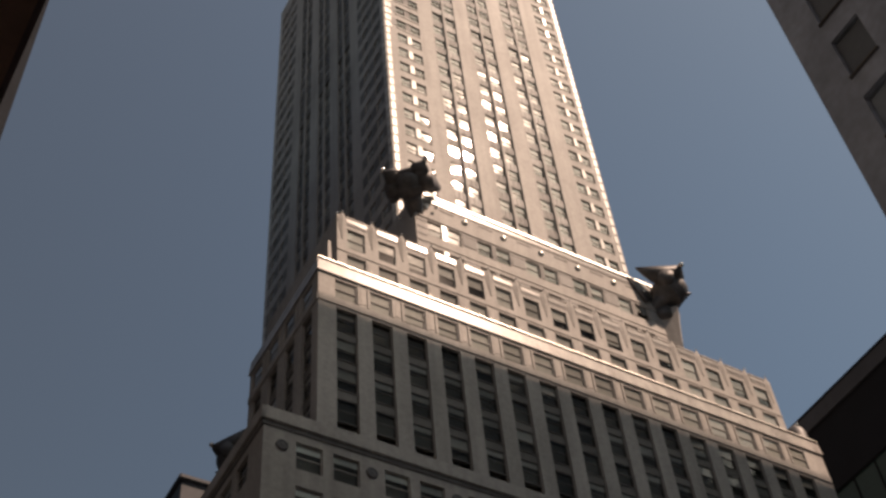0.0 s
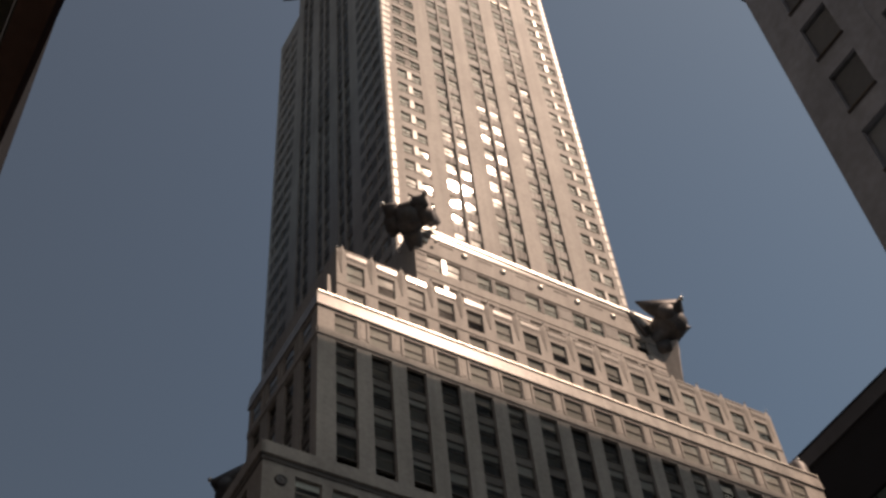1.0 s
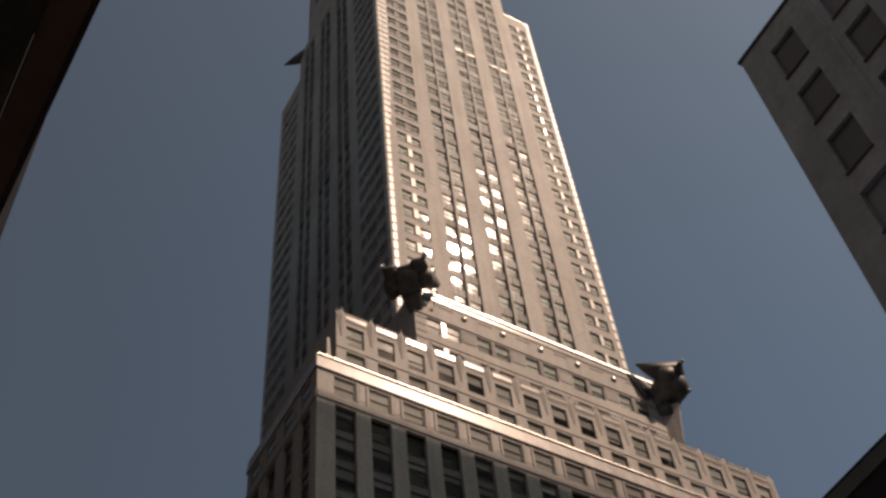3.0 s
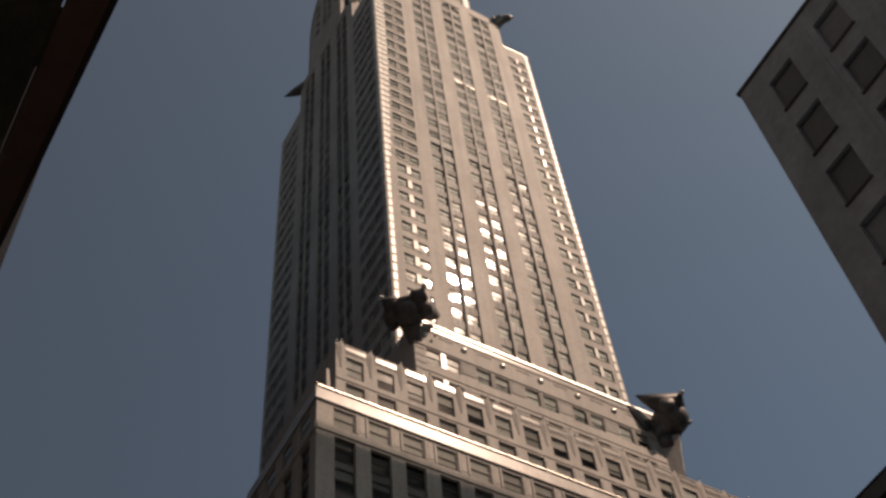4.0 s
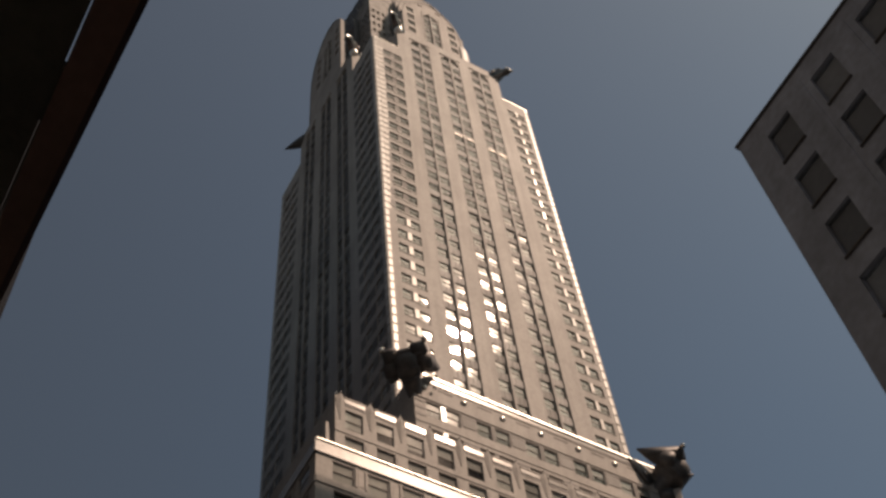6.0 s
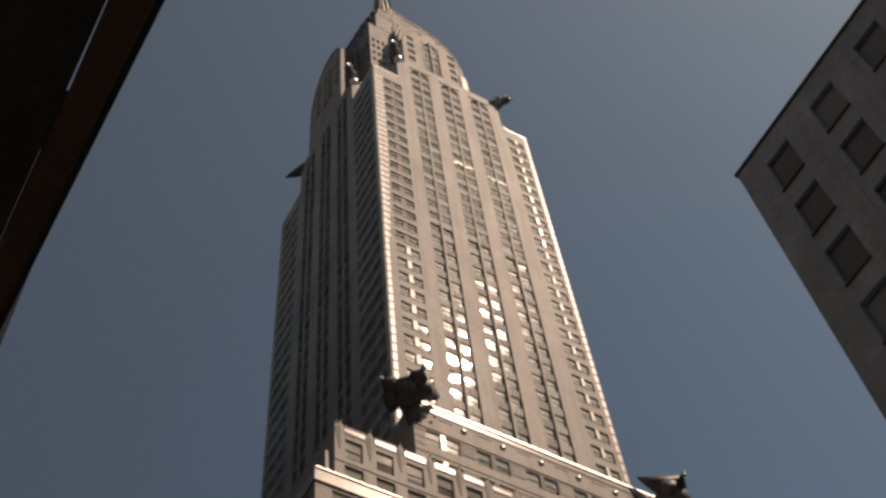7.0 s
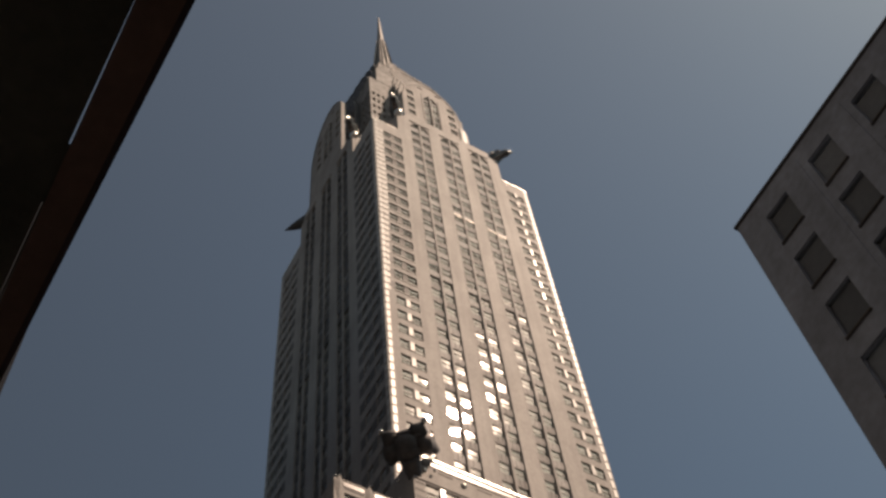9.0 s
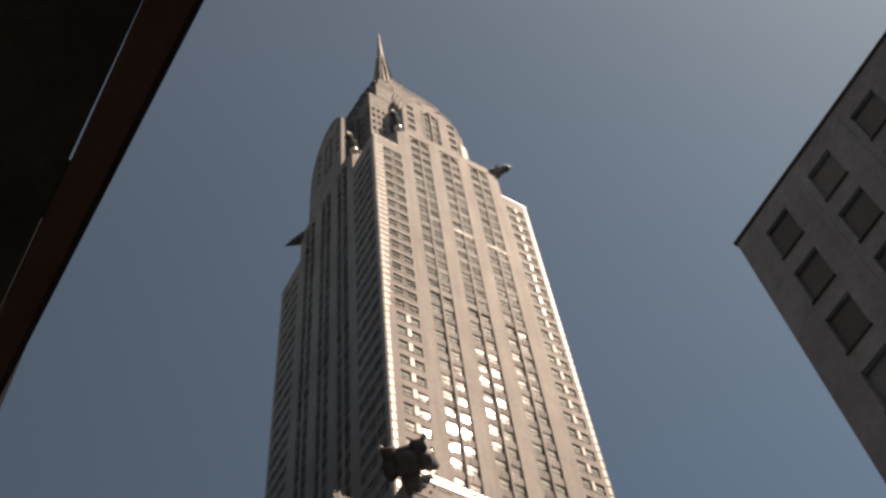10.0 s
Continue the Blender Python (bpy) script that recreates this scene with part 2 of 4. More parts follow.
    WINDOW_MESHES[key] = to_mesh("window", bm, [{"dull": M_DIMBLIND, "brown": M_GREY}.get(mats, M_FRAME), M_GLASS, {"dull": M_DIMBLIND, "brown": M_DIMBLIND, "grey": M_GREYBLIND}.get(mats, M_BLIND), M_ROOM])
    return WINDOW_MESHES[key]


RNG = random.Random(7)


def put_window(wall, m, u, z, w, h, depth, variants=range(8), mats=""):
    ob = part("window", window_mesh(w, h, RNG.choice(variants), mats=mats, warp=RNG.randrange(14)), None, wall)
    ob.matrix_basis = m @ Matrix.Translation((u, depth, z))
    return ob


PANEL_MESHES = {}


def put_panel(wall, name, m, u, z, w, h, depth, mat, ribs=3):
    """A spandrel panel with upright ribs."""
    key = (name, round(w, 2), round(h, 2), mat.name)
    if key not in PANEL_MESHES:
        bm = bmesh.new()
        box(bm, -w / 2, w / 2, 0, 0.1, 0, h)
        for i in range(ribs):
            x = (i + 0.5) / ribs * w - w / 2
            box(bm, x - w / ribs * 0.28, x + w / ribs * 0.28, -0.05, 0.0, 0.08, h - 0.08)
        PANEL_MESHES[key] = to_mesh(name, bm, mat)
    ob = part(name, PANEL_MESHES[key], None, wall)
    ob.matrix_basis = m @ Matrix.Translation((u, depth, z))
    return ob


def loft(bm, rings_spec, n=12):
    """A smooth body through elliptic rings (x, z, half width, half height) along x."""
    rings = []
    for x, z, w, h in rings_spec:
        rings.append([bm.verts.new((x, w * math.cos(2 * math.pi * i / n), z + h * math.sin(2 * math.pi * i / n))) for i in range(n)])
    for r0, r1 in zip(rings, rings[1:]):
        for i in range(n):
            bm.faces.new((r0[i], r1[i], r1[(i + 1) % n], r0[(i + 1) % n])).smooth = True
    bm.faces.new(rings[0][::-1])
    bm.faces.new(rings[-1])


def plate(bm, pts, thick, axis=(0, 0, 1)):
    """A flat shape with thickness."""
    n = Vector(axis) * thick / 2
    a, b = [bm.verts.new(Vector(p) + n) for p in pts], [bm.verts.new(Vector(p) - n) for p in pts]
    bm.faces.new(a)
    bm.faces.new(b[::-1])
    for i in range(len(pts)):
        j = (i + 1) % len(pts)
        bm.faces.new((a[j], a[i], b[i], b[j]))


# ---- ground ----
def ground():
    bm = bmesh.new()
    quad(bm, [(-3000, -3000, 0), (3000, -3000, 0), (3000, 3000, 0), (-3000, 3000, 0)])
    tagged(new("ground", to_mesh("ground", bm, M_ASPHALT)), "dark asphalt street surface between the buildings", "ground", kind="structure")
    bm = bmesh.new()
    for x0, x1, y0, y1 in ((-3.0, 4.0, -40, 6.0), (14, 130, 52.5, 140)):
        box(bm, x0, x1, y0, y1, -0.05, 0.15)
    bmesh.ops.bevel(bm, geom=[e for e in bm.edges if e.verts[0].co.z > 0.1 and e.verts[1].co.z > 0.1], offset=0.02, segments=2, affect="EDGES")
    tagged(new("pavement", to_mesh("pavement", bm, M_PAVE)), "pale concrete pavement with a raised kerb", "pavement", kind="structure")


ground()

# ---- the skyscraper ----
CX, CY = 54.7, 82.8
TX0, TX1, TY0, TY1 = 39.85, 69.2, 66.0, 99.6
FLOOR = 3.35
tower = thing("skyscraper", "tall pale brick skyscraper with stepped blocks, steel crown and needle spire", "skyscraper", at=(CX, CY, 0))


def walls(name, x0, x1, y0, y1, z0, z1, mat=M_BRICK, front=None, left=None, depth=0.35, roof=True, reveal=None):
    """A block: pierced walls to the front (-y) and to the left (-x), plain ones behind, and a flat roof. Returns parts and frames."""
    made = {}
    mats = [mat, reveal or mat]
    for key, m, width, holes in (("front", side((x0, y0, 0), (0, 1, 0)), x1 - x0, front), ("left", side((x0, y1, 0), (1, 0, 0)), y1 - y0, left)):
        bm = bmesh.new()
        pierced(bm, m, 0, width, z0, z1, holes or [], depth, 0, 1)
        made[key] = (part(name + "_wall", bm, mats, tower), m)
    bm = bmesh.new()
    quad(bm, [(x1, y0, z0), (x1, y1, z0), (x1, y1, z1), (x1, y0, z1)])
    quad(bm, [(x1, y1, z0), (x0, y1, z0), (x0, y1, z1), (x1, y1, z1)])
    part(name + "_wall", bm, [mat], tower)
    if roof:
        bm = bmesh.new()
        box(bm, x0 + 0.02, x1 - 0.02, y0 + 0.02, y1 - 0.02, z1 - 0.5, z1 - 0.1)
        part(name + "_roof", bm, [M_GREY], tower)
    return made


BAR_MESHES = {}


def bar(parent, name, m, u0, u1, d0, d1, z0, z1, mat, bevel=0.0, label=""):
    """A straight bar of a wall's trim in the wall's frame; negative depth stands proud. Alike bars share a mesh."""
    w, h, t = u1 - u0, z1 - z0, d1 - d0
    key = (name, round(w, 3), round(h, 3), round(t, 3), mat.name, bevel)
    if key not in BAR_MESHES:
        bm = bmesh.new()
        box(bm, 0, w, 0, t, 0, h)
        if bevel:
            bmesh.ops.bevel(bm, geom=list(bm.edges), offset=bevel, segments=2, affect="EDGES")
        BAR_MESHES[key] = to_mesh(name, bm, mat)
    ob = part(name, BAR_MESHES[key], None, parent, label)
    ob.matrix_basis = m @ Matrix.Translation((u0, d0, z0))
    return ob


def coping(parent, m, u0, u1, d, z, r, mat=M_STEEL, label="", name="coping"):
    """A rolled steel coping: a round bar along a parapet."""
    bm = bmesh.new()
    n = 14
    ends = []
    for u in (u0, u1):
        ends.append([bm.verts.new((u, d + r - r * math.cos(a), z + r * 0.6 + r * math.sin(a))) for a in [math.pi * (-0.3 + 1.3 * i / n) for i in range(n + 1)]])
    for i in range(n):
        bm.faces.new((ends[0][i], ends[1][i], ends[1][i + 1], ends[0][i + 1])).smooth = True
    for e in (ends[0], ends[1][::-1]):
        bm.faces.new([bm.verts.new(v.co) for v in e])
    ob = part(name, bm, [mat], parent, label)
    ob.matrix_basis = m
    return ob


def slope(parent, name, m, u0, u1, d0, z0, d1, z1, mat):
    """A sloping weathered course from (d0, z0) up and back to (d1, z1)."""
    bm = bmesh.new()
    a = [bm.verts.new((u, d, z)) for u in (u0, u1) for d, z in ((d0, z0), (d1, z1), (d1, z0))]
    bm.faces.new((a[0], a[3], a[4], a[1]))
    bm.faces.new((a[1], a[4], a[5], a[2]))
    bm.faces.new((a[2], a[5], a[3], a[0]))
    bm.faces.new((a[0], a[1], a[2]))
    bm.faces.new((a[3], a[5], a[4]))
    ob = part(name, bm, [mat], parent)
    ob.matrix_basis = m
    return ob


def quoin_mesh(h, lap=0.7, r=0.32, out=0.06):
    """A rounded corner block that laps both walls."""
    bm = bmesh.new()
    prof = [(lap, 0.0), (lap, -out)]
    for i in range(7):
        t = math.pi / 2 * i / 6
        prof.append((r - out - (r) * math.sin(t), r - out - (r) * math.cos(t)))
    prof += [(-out, lap), (0.0, lap)]
    rings = [[bm.verts.new((x, y, z)) for x, y in prof] for z in (0, h)]
    for i in range(len(prof) - 1):
        f = bm.faces.new((rings[0][i + 1], rings[0][i], rings[1][i], rings[1][i + 1]))
        f.smooth = 1 < i < len(prof) - 3
    for ring, flip in ((rings[0], False), (rings[1], True)):
        c = [bm.verts.new((0.0, 0.0, ring[0].co.z))]
        loop = [bm.verts.new(v.co) for v in ring] + c
        bm.faces.new(loop[::-1] if flip else loop)
    return to_mesh("quoin", bm, [M_GLAZED])


# shaft: corner bays with paired windows, three recessed strips of paired windows between broad piers
SHAFT_Z0, SHAFT_Z1, ARM_Z1 = 88.0, 195.8, 205.4
HEADS = [202.2 - FLOOR * i for i in range(33)]
BAY_HEADS = [z for z in HEADS if z < 193.5]
WIN_H = 1.85


def shaft_face(m, width, arm, strips, strip_w, near_wins, far_wins, banded):
    """One face of the shaft: two corner bays and the taller middle with its strips."""
    first = arm if banded else arm + 0.75
    for c0, bay, bay_wins in ((0.0, first, near_wins), (width - arm, arm, [arm - v for v in far_wins])):
        bm = bmesh.new()
        holes = [(c0 + u - 0.66, c0 + u + 0.66, z - WIN_H, z) for u in bay_wins for z in BAY_HEADS]
        joined = lambda z: c0 == 0 and z > 140 and not banded
        # high up the paired windows share one recess
        cuts = [h for h in holes if not joined(h[3])] + [(c0 + bay_wins[0] - 0.66, c0 + bay_wins[-1] + 0.66, z - WIN_H, z) for z in BAY_HEADS if joined(z)]
        pierced(bm, m, c0, c0 + bay, SHAFT_Z0, SHAFT_Z1, cuts, 0.34, 0, 0)
        wall = part("corner_bay_wall", bm, [M_BRICK], tower)
        for ua, ub, za, zb in holes:
            put_window(wall, m, (ua + ub) / 2, za, ub - ua, zb - za, 0.15, (1, 2, 5, 11, 5) if joined(zb) else (4, 6, 6, 7, 7, 6), "brown" if joined(zb) else "grey")
        edges = sorted({h[0] for h in holes} | {h[1] for h in holes})
        gaps = [(c0 + (0.9 if c0 == 0 else 0.35), edges[0]), (edges[1], edges[2]), (edges[3], c0 + bay - (0.35 if c0 == 0 else 0.9))]
        for z in BAY_HEADS:
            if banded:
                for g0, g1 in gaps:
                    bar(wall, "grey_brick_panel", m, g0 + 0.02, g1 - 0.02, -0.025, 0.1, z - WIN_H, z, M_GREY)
            else:
                lo, hi = gaps[0][0], gaps[2][1]
                if joined(z):
                    # dark panels between the windows and a pale course under them, as high as the corner blocks
                    bar(wall, "grey_brick_panel", m, gaps[1][0] - 0.03, gaps[1][1] + 0.03, 0.09, 0.3, z - WIN_H, z, M_GREY)
                    bar(wall, "brick_band", m, lo, gaps[0][1] - 0.02, -0.03, 0.1, z - WIN_H + 0.1, z - 0.1, M_BANDS)
                    for half in (0, 1):
                        z_block = z - FLOOR * (1 - 0.5 * half) + 0.45
                        bar(wall, "corner_course", m, 0.72, 0.82 + (gaps[0][1] - 0.92) * min(1.0, (z - 132) / 36), -0.055, 0.1, z_block + 0.08, z_block + FLOOR / 2 - 0.5, M_PALE, 0.02)
                    bar(wall, "pale_course", m, gaps[0][1] - 0.08, hi, -0.06, 0.1, z - WIN_H - 0.5, z - WIN_H - 0.1, M_BRICK, 0.02)
                    continue
                bar(wall, "window_sill", m, gaps[0][1] - 0.06, gaps[2][0] + 0.06, -0.05, 0.1, z - WIN_H - 0.16, z - WIN_H - 0.02, M_BRICK, 0.02)
                if c0 and z > 158:
                    # glazed piers that lean out more the higher they stand
                    slope(wall, "window_pier", m, gaps[1][0] + 0.06, gaps[1][1] - 0.06, -0.05, z - WIN_H + 0.1, -0.05 - (z - 150) / 42 * 0.17, z - 0.05, M_PIER)
                    continue
                bar(wall, "window_pier", m, gaps[1][0] + 0.06, gaps[1][1] - 0.06, -0.04, 0.1, z - WIN_H + 0.1, z - 0.05, M_PALE)
        coping(wall, m, c0, c0 + arm, -0.05, SHAFT_Z1, 0.16)
    bm = bmesh.new()
    holes, wins = [], []
    for c in strips:
        for s in (-1, 1):
            u, w = c + s * (strip_w / 4 + 0.04), strip_w / 2 - 0.2
            holes.append((u - w / 2, u + w / 2, SHAFT_Z0 + 4, HEADS[0]))
            wins += [(u, z, w) for z in HEADS if z - FLOOR > SHAFT_Z0 + 4]
    pierced(bm, m, first, width - arm, SHAFT_Z0, ARM_Z1, holes, 0.5, 0, 0)
    if first > arm:
        pierced(bm, m, arm, first, SHAFT_Z1, ARM_Z1, [], 0.5, 0, 0)
    wall = part("middle_wall", bm, [M_BRICK], tower)
    for u, z, w in wins:
        put_window(wall, m, u, z - WIN_H, w, WIN_H, 0.17 if z > 150 else 0.28, (8, 9, 8, 10, 0) if z > 188 else (0, 1, 2, 3, 5, 8, 10, 11) if z > 150 else (3, 4, 6, 6, 7, 7, 6), "grey")
    for u, z, w in wins:
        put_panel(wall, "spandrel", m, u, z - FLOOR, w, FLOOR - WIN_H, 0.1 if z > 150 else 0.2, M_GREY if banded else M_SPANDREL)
    top = HEADS[0]
    for c in strips:
        bar(wall, "mullion", m, c - 0.17, c + 0.17, -0.07, 0.2, SHAFT_Z0 + 4, top + 0.3, M_BRICK, 0.03)
        for s in (-1, 1):
            e = c + s * (strip_w / 2 - 0.05)
            bar(wall, "fillet", m, e - 0.1 + s * 0.1, e + 0.1 + s * 0.1, -0.015, 0.1, SHAFT_Z0 + 4, top + 0.3, M_BRICK, 0.02)
            bm = bmesh.new()
            tri = [(e, top), (e - s * 0.8, top), (e, top - 1.1)]
            a = [bm.verts.new((x, 0.0, z)) for x, z in tri]
            b = [bm.verts.new((x, 0.4, z)) for x, z in tri]
            bm.faces.new(a)
            bm.faces.new(b[::-1])
            for i in range(3):
                bm.faces.new((a[i], a[(i + 1) % 3], b[(i + 1) % 3], b[i]))
            ob = part("head_block", bm, [M_BRICK], wall)
            ob.matrix_basis = m
        bar(wall, "head_course", m, c - strip_w / 2 - 0.15, c + strip_w / 2 + 0.15, -0.14, 0.1, top + 0.3, top + 0.55, M_BRICK, 0.03)
    coping(wall, m, arm + 0.2, width - arm - 0.2, -0.02, ARM_Z1, 0.12, M_BRICK)
    if not banded:
        # rounded rails added over a few window heads to imitate strips of sunlight
        for u, z, w in wins:
            if u > strips[1] - strip_w / 2 and abs(z - HEADS[9]) < 0.1:
                coping(wall, m, u - w / 2 + 0.04, u + w / 2 - 0.04, 0.0, z + 0.02, 0.12, M_STEEL, "polished rounded rail added for a sun glint", "head_rail")


FW, SW = TX1 - TX0, TY1 - TY0
BAYX, BAYY = 4.75, 7.1
front_m, left_m = side((TX0, TY0, 0), (0, 1, 0)), side((TX0, TY1, 0), (1, 0, 0))
shaft_face(front_m, FW, BAYX, (9.05, 14.85, 20.65), 3.6, (2.47, 4.45), (1.85, 3.68), False)
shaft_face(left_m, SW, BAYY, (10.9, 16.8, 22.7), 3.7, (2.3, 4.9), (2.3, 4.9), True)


def plain_wall(name, pts_list, mat=M_BRICK):
    bm = bmesh.new()
    for p in pts_list:
        quad(bm, p)
    return part(name, bm, [mat], tower)


plain_wall("rear_wall", [
    [(TX1, TY0, SHAFT_Z0), (TX1, TY1, SHAFT_Z0), (TX1, TY1, SHAFT_Z1), (TX1, TY0, SHAFT_Z1)],
    [(TX1, TY1, SHAFT_Z0), (TX0, TY1, SHAFT_Z0), (TX0, TY1, SHAFT_Z1), (TX1, TY1, SHAFT_Z1)],
])
bm = bmesh.new()
box(bm, TX0 + 0.05, TX1 - 0.05, TY0 + 0.05, TY1 - 0.05, SHAFT_Z1 - 0.5, SHAFT_Z1 - 0.05)
part("shaft_roof", bm, [M_GREY], tower)
QUOIN = quoin_mesh(FLOOR / 2 - 0.34)
for corner, turn in (((TX0, TY0), 0), ((TX1, TY0), 90), ((TX0, TY1), 270)):
    for z in [BAY_HEADS[0] + FLOOR] + BAY_HEADS:
        for half in (0, 1):
            ob = part("quoin", QUOIN, None, tower)
            ob.matrix_basis = Matrix.Translation((*corner, z - FLOOR * (1 - 0.5 * half) + 0.45)) @ pose(0, 0, 0, 0, 0, turn)

# arms of the cross: closing walls above the corner bays
AX0, AX1, AY0, AY1 = TX0 + BAYX, TX1 - BAYX, TY0 + BAYY, TY1 - BAYY
bm = bmesh.new()
box(bm, AX0, AX1, TY0 + 0.55, TY1, SHAFT_Z1 - 1, ARM_Z1 - 0.05)
part("arm_wall", bm, [M_BRICK], tower)
bm = bmesh.new()
box(bm, TX0 + 0.55, TX1, AY0, AY1, SHAFT_Z1 - 1, ARM_Z1 - 0.1)
part("arm_wall", bm, [M_BRICK], tower)
for x in (AX0, AX1):
    plain_wall("arm_return", [[(x, TY0, SHAFT_Z1 - 0.5), (x, TY0 + 0.6, SHAFT_Z1 - 0.5), (x, TY0 + 0.6, ARM_Z1), (x, TY0, ARM_Z1)]])
for y in (AY0, AY1):
    plain_wall("arm_return", [[(TX0, y, SHAFT_Z1 - 0.5), (TX0 + 0.6, y, SHAFT_Z1 - 0.5), (TX0 + 0.6, y, ARM_Z1), (TX0, y, ARM_Z1)]])

# stepped corners between the arms, with small windows low down
STEPS = ((7.4, 193.5, 238.9), (8.0, 238.5, 248.0), (10.2, 247.5, 257.0), (12.4, 256.5, 267.0), (14.9, 266.5, 276.5))
for e, z0, z1 in STEPS:
    ex, ey = (4.2 if e < 7.5 else e * 0.78), e
    x0, x1, y0, y1 = TX0 + ex, TX1 - ex, TY0 + ey, TY1 - ey
    holes, lholes = [], []
    if z1 < 240:
        tops = [z for z in [z1 - 0.9 - 3.3 * j for j in range(2, 10)] if z - 1.6 > z0 + 0.4]
        holes = [(0.45 + 1.05 * i, 1.05 + 1.05 * i, z - 1.6, z) for i in range(3) for z in tops]
        lholes = [(y1 - y0 - b, y1 - y0 - a, c, d) for a, b, c, d in holes]
    st = walls("crown_step", x0, x1, y0, y1, z0, z1, front=holes, left=lholes, mat=M_CROWN)
    for key, hs, width in (("front", holes, x1 - x0), ("left", lholes, y1 - y0)):
        for a, b, za, zb in hs:
            put_window(st[key][0], st[key][1], (a + b) / 2, za, b - a, zb - za, 0.25, (8, 9, 10))
        coping(st[key][0], st[key][1], 0, width, -0.06, z1 - 0.1, 0.14, M_CROWN)


def arch_top(u, half, spring, apex):
    return spring + (apex - spring) * math.sqrt(max(0.0, 1 - (u / half) ** 2))


def arch_body(m, half, length, z0, spring, apex, mat, holes=(), depth=0.3, stop=99.0):
    """An arched arm of the crown: a pierced gable in front, and the barrel behind it; stop cuts it off upright at that side."""
    bm = bmesh.new()
    cuts = sorted({-half, half, *[h[0] for h in holes], *[h[1] for h in holes], *[-half * math.cos(math.pi * i / 22) for i in range(23)], *([stop] if stop < half else [])})
    cuts = [c for i, c in enumerate(cuts) if c <= stop and (i == 0 or c - cuts[i - 1] > 1e-4)]

    def v(u, d, z):
        return bm.verts.new(m @ Vector((u, d, z)))

    for ua, ub in zip(cuts, cuts[1:]):
        um = (ua + ub) / 2
        z = z0
        for h in sorted([h for h in holes if h[0] < um < h[1]], key=lambda h: h[2]):
            bm.faces.new((v(ua, 0, z), v(ub, 0, z), v(ub, 0, h[2]), v(ua, 0, h[2])))
            z = h[3]
        bm.faces.new((v(ua, 0, z), v(ub, 0, z), v(ub, 0, arch_top(ub, half, spring, apex)), v(ua, 0, arch_top(ua, half, spring, apex))))
    for ua, ub, za, zb in holes:
        for a, b in (((ua, za), (ua, zb)), ((ub, zb), (ub, za)), ((ua, zb), (ub, zb)), ((ub, za), (ua, za))):
            bm.faces.new((v(a[0], 0, a[1]), v(b[0], 0, b[1]), v(b[0], depth, b[1]), v(a[0], depth, a[1])))
    rim = [(-half, z0)] + [(-half * math.cos(math.pi * i / 22), arch_top(-half * math.cos(math.pi * i / 22), half, spring, apex)) for i in range(23)] + [(half, z0)]
    if stop < half:
        rim = [p for p in rim if p[0] < stop] + [(stop, arch_top(stop, half, spring, apex)), (stop, z0)]
    for (ua, za), (ub, zb) in zip(rim, rim[1:]):
        f = bm.faces.new((v(ub, 0, zb), v(ua, 0, za), v(ua, length, za), v(ub, length, zb)))
    bm.faces.new([v(u, length, z) for u, z in rim][::-1])
    bmesh.ops.remove_doubles(bm, verts=list(bm.verts), dist=0.001)
    ob = part("crown_arch", bm, [mat], tower)
    # a narrow rolled edge along the arch
    bm = bmesh.new()
    rings = []
    for i, (u, z) in enumerate(rim):
        rings.append([bm.verts.new((u * (1 + o / half), d, z + (o if 0 < i < len(rim) - 1 else 0))) for d, o in ((-0.1, -0.25), (-0.14, -0.05), (-0.02, 0.06), (0.2, 0.03))])
    for r0, r1 in zip(rings, rings[1:]):
        for i in range(3):
            bm.faces.new((r0[i], r1[i], r1[i + 1], r0[i + 1])).smooth = True
    edge = part("arch_rim", bm, [mat], ob)
    edge.matrix_basis = m
    return ob


def triangle_window(parent, m, u, z, w, h, lean):
    """A triangular crown window in a steel surround."""
    key = ("tri", round(w, 2), round(h, 2))
    if key not in BAR_MESHES:
        bm = bmesh.new()
        out, inn = [(-w / 2, 0), (w / 2, 0), (0, h)], [(-w / 2 + 0.22, 0.1), (w / 2 - 0.22, 0.1), (0, h - 0.38)]
        a = [bm.verts.new((x, -0.06, zz)) for x, zz in out]
        b = [bm.verts.new((x, -0.06, zz)) for x, zz in inn]
        c = [bm.verts.new((x, 0.0, zz)) for x, zz in out]
        for i in range(3):
            j = (i + 1) % 3
            bm.faces.new((a[i], a[j], b[j], b[i]))
            bm.faces.new((c[i], c[j], a[j], a[i]))
        bm.faces.new([bm.verts.new((x, -0.03, zz)) for x, zz in inn]).material_index = 1
        BAR_MESHES[key] = to_mesh("triangular_window", bm, [M_DULL, M_ROOM])
    ob = part("triangular_window", BAR_MESHES[key], None, parent)
    ob.matrix_basis = m @ Matrix.Translation((u, -0.01, z)) @ pose(0, 0, 0, 0, lean, 0)


FRONT_TIERS = ((3.3, 6.3, 223.0, 235.6), (4.6, 6.2, 228.0, 241.5), (6.2, 5.7, 234.8, 247.3), (7.9, 5.0, 242.0, 253.5), (9.6, 4.2, 249.5, 259.6), (11.2, 3.4, 257.5, 265.8), (12.9, 2.6, 265.5, 272.2), (14.4, 1.8, 272.0, 278.0))
LEFT_TIERS = ((0.35, 6.9, 221.0, 236.6), (3.2, 5.6, 228.4, 242.4), (4.8, 5.0, 236.6, 249.6), (6.4, 4.3, 245.5, 257.5), (7.8, 3.5, 254.0, 264.5), (9.2, 2.9, 262.0, 270.5), (10.7, 2.2, 269.6, 277.0), (12.2, 1.5, 276.0, 282.0))


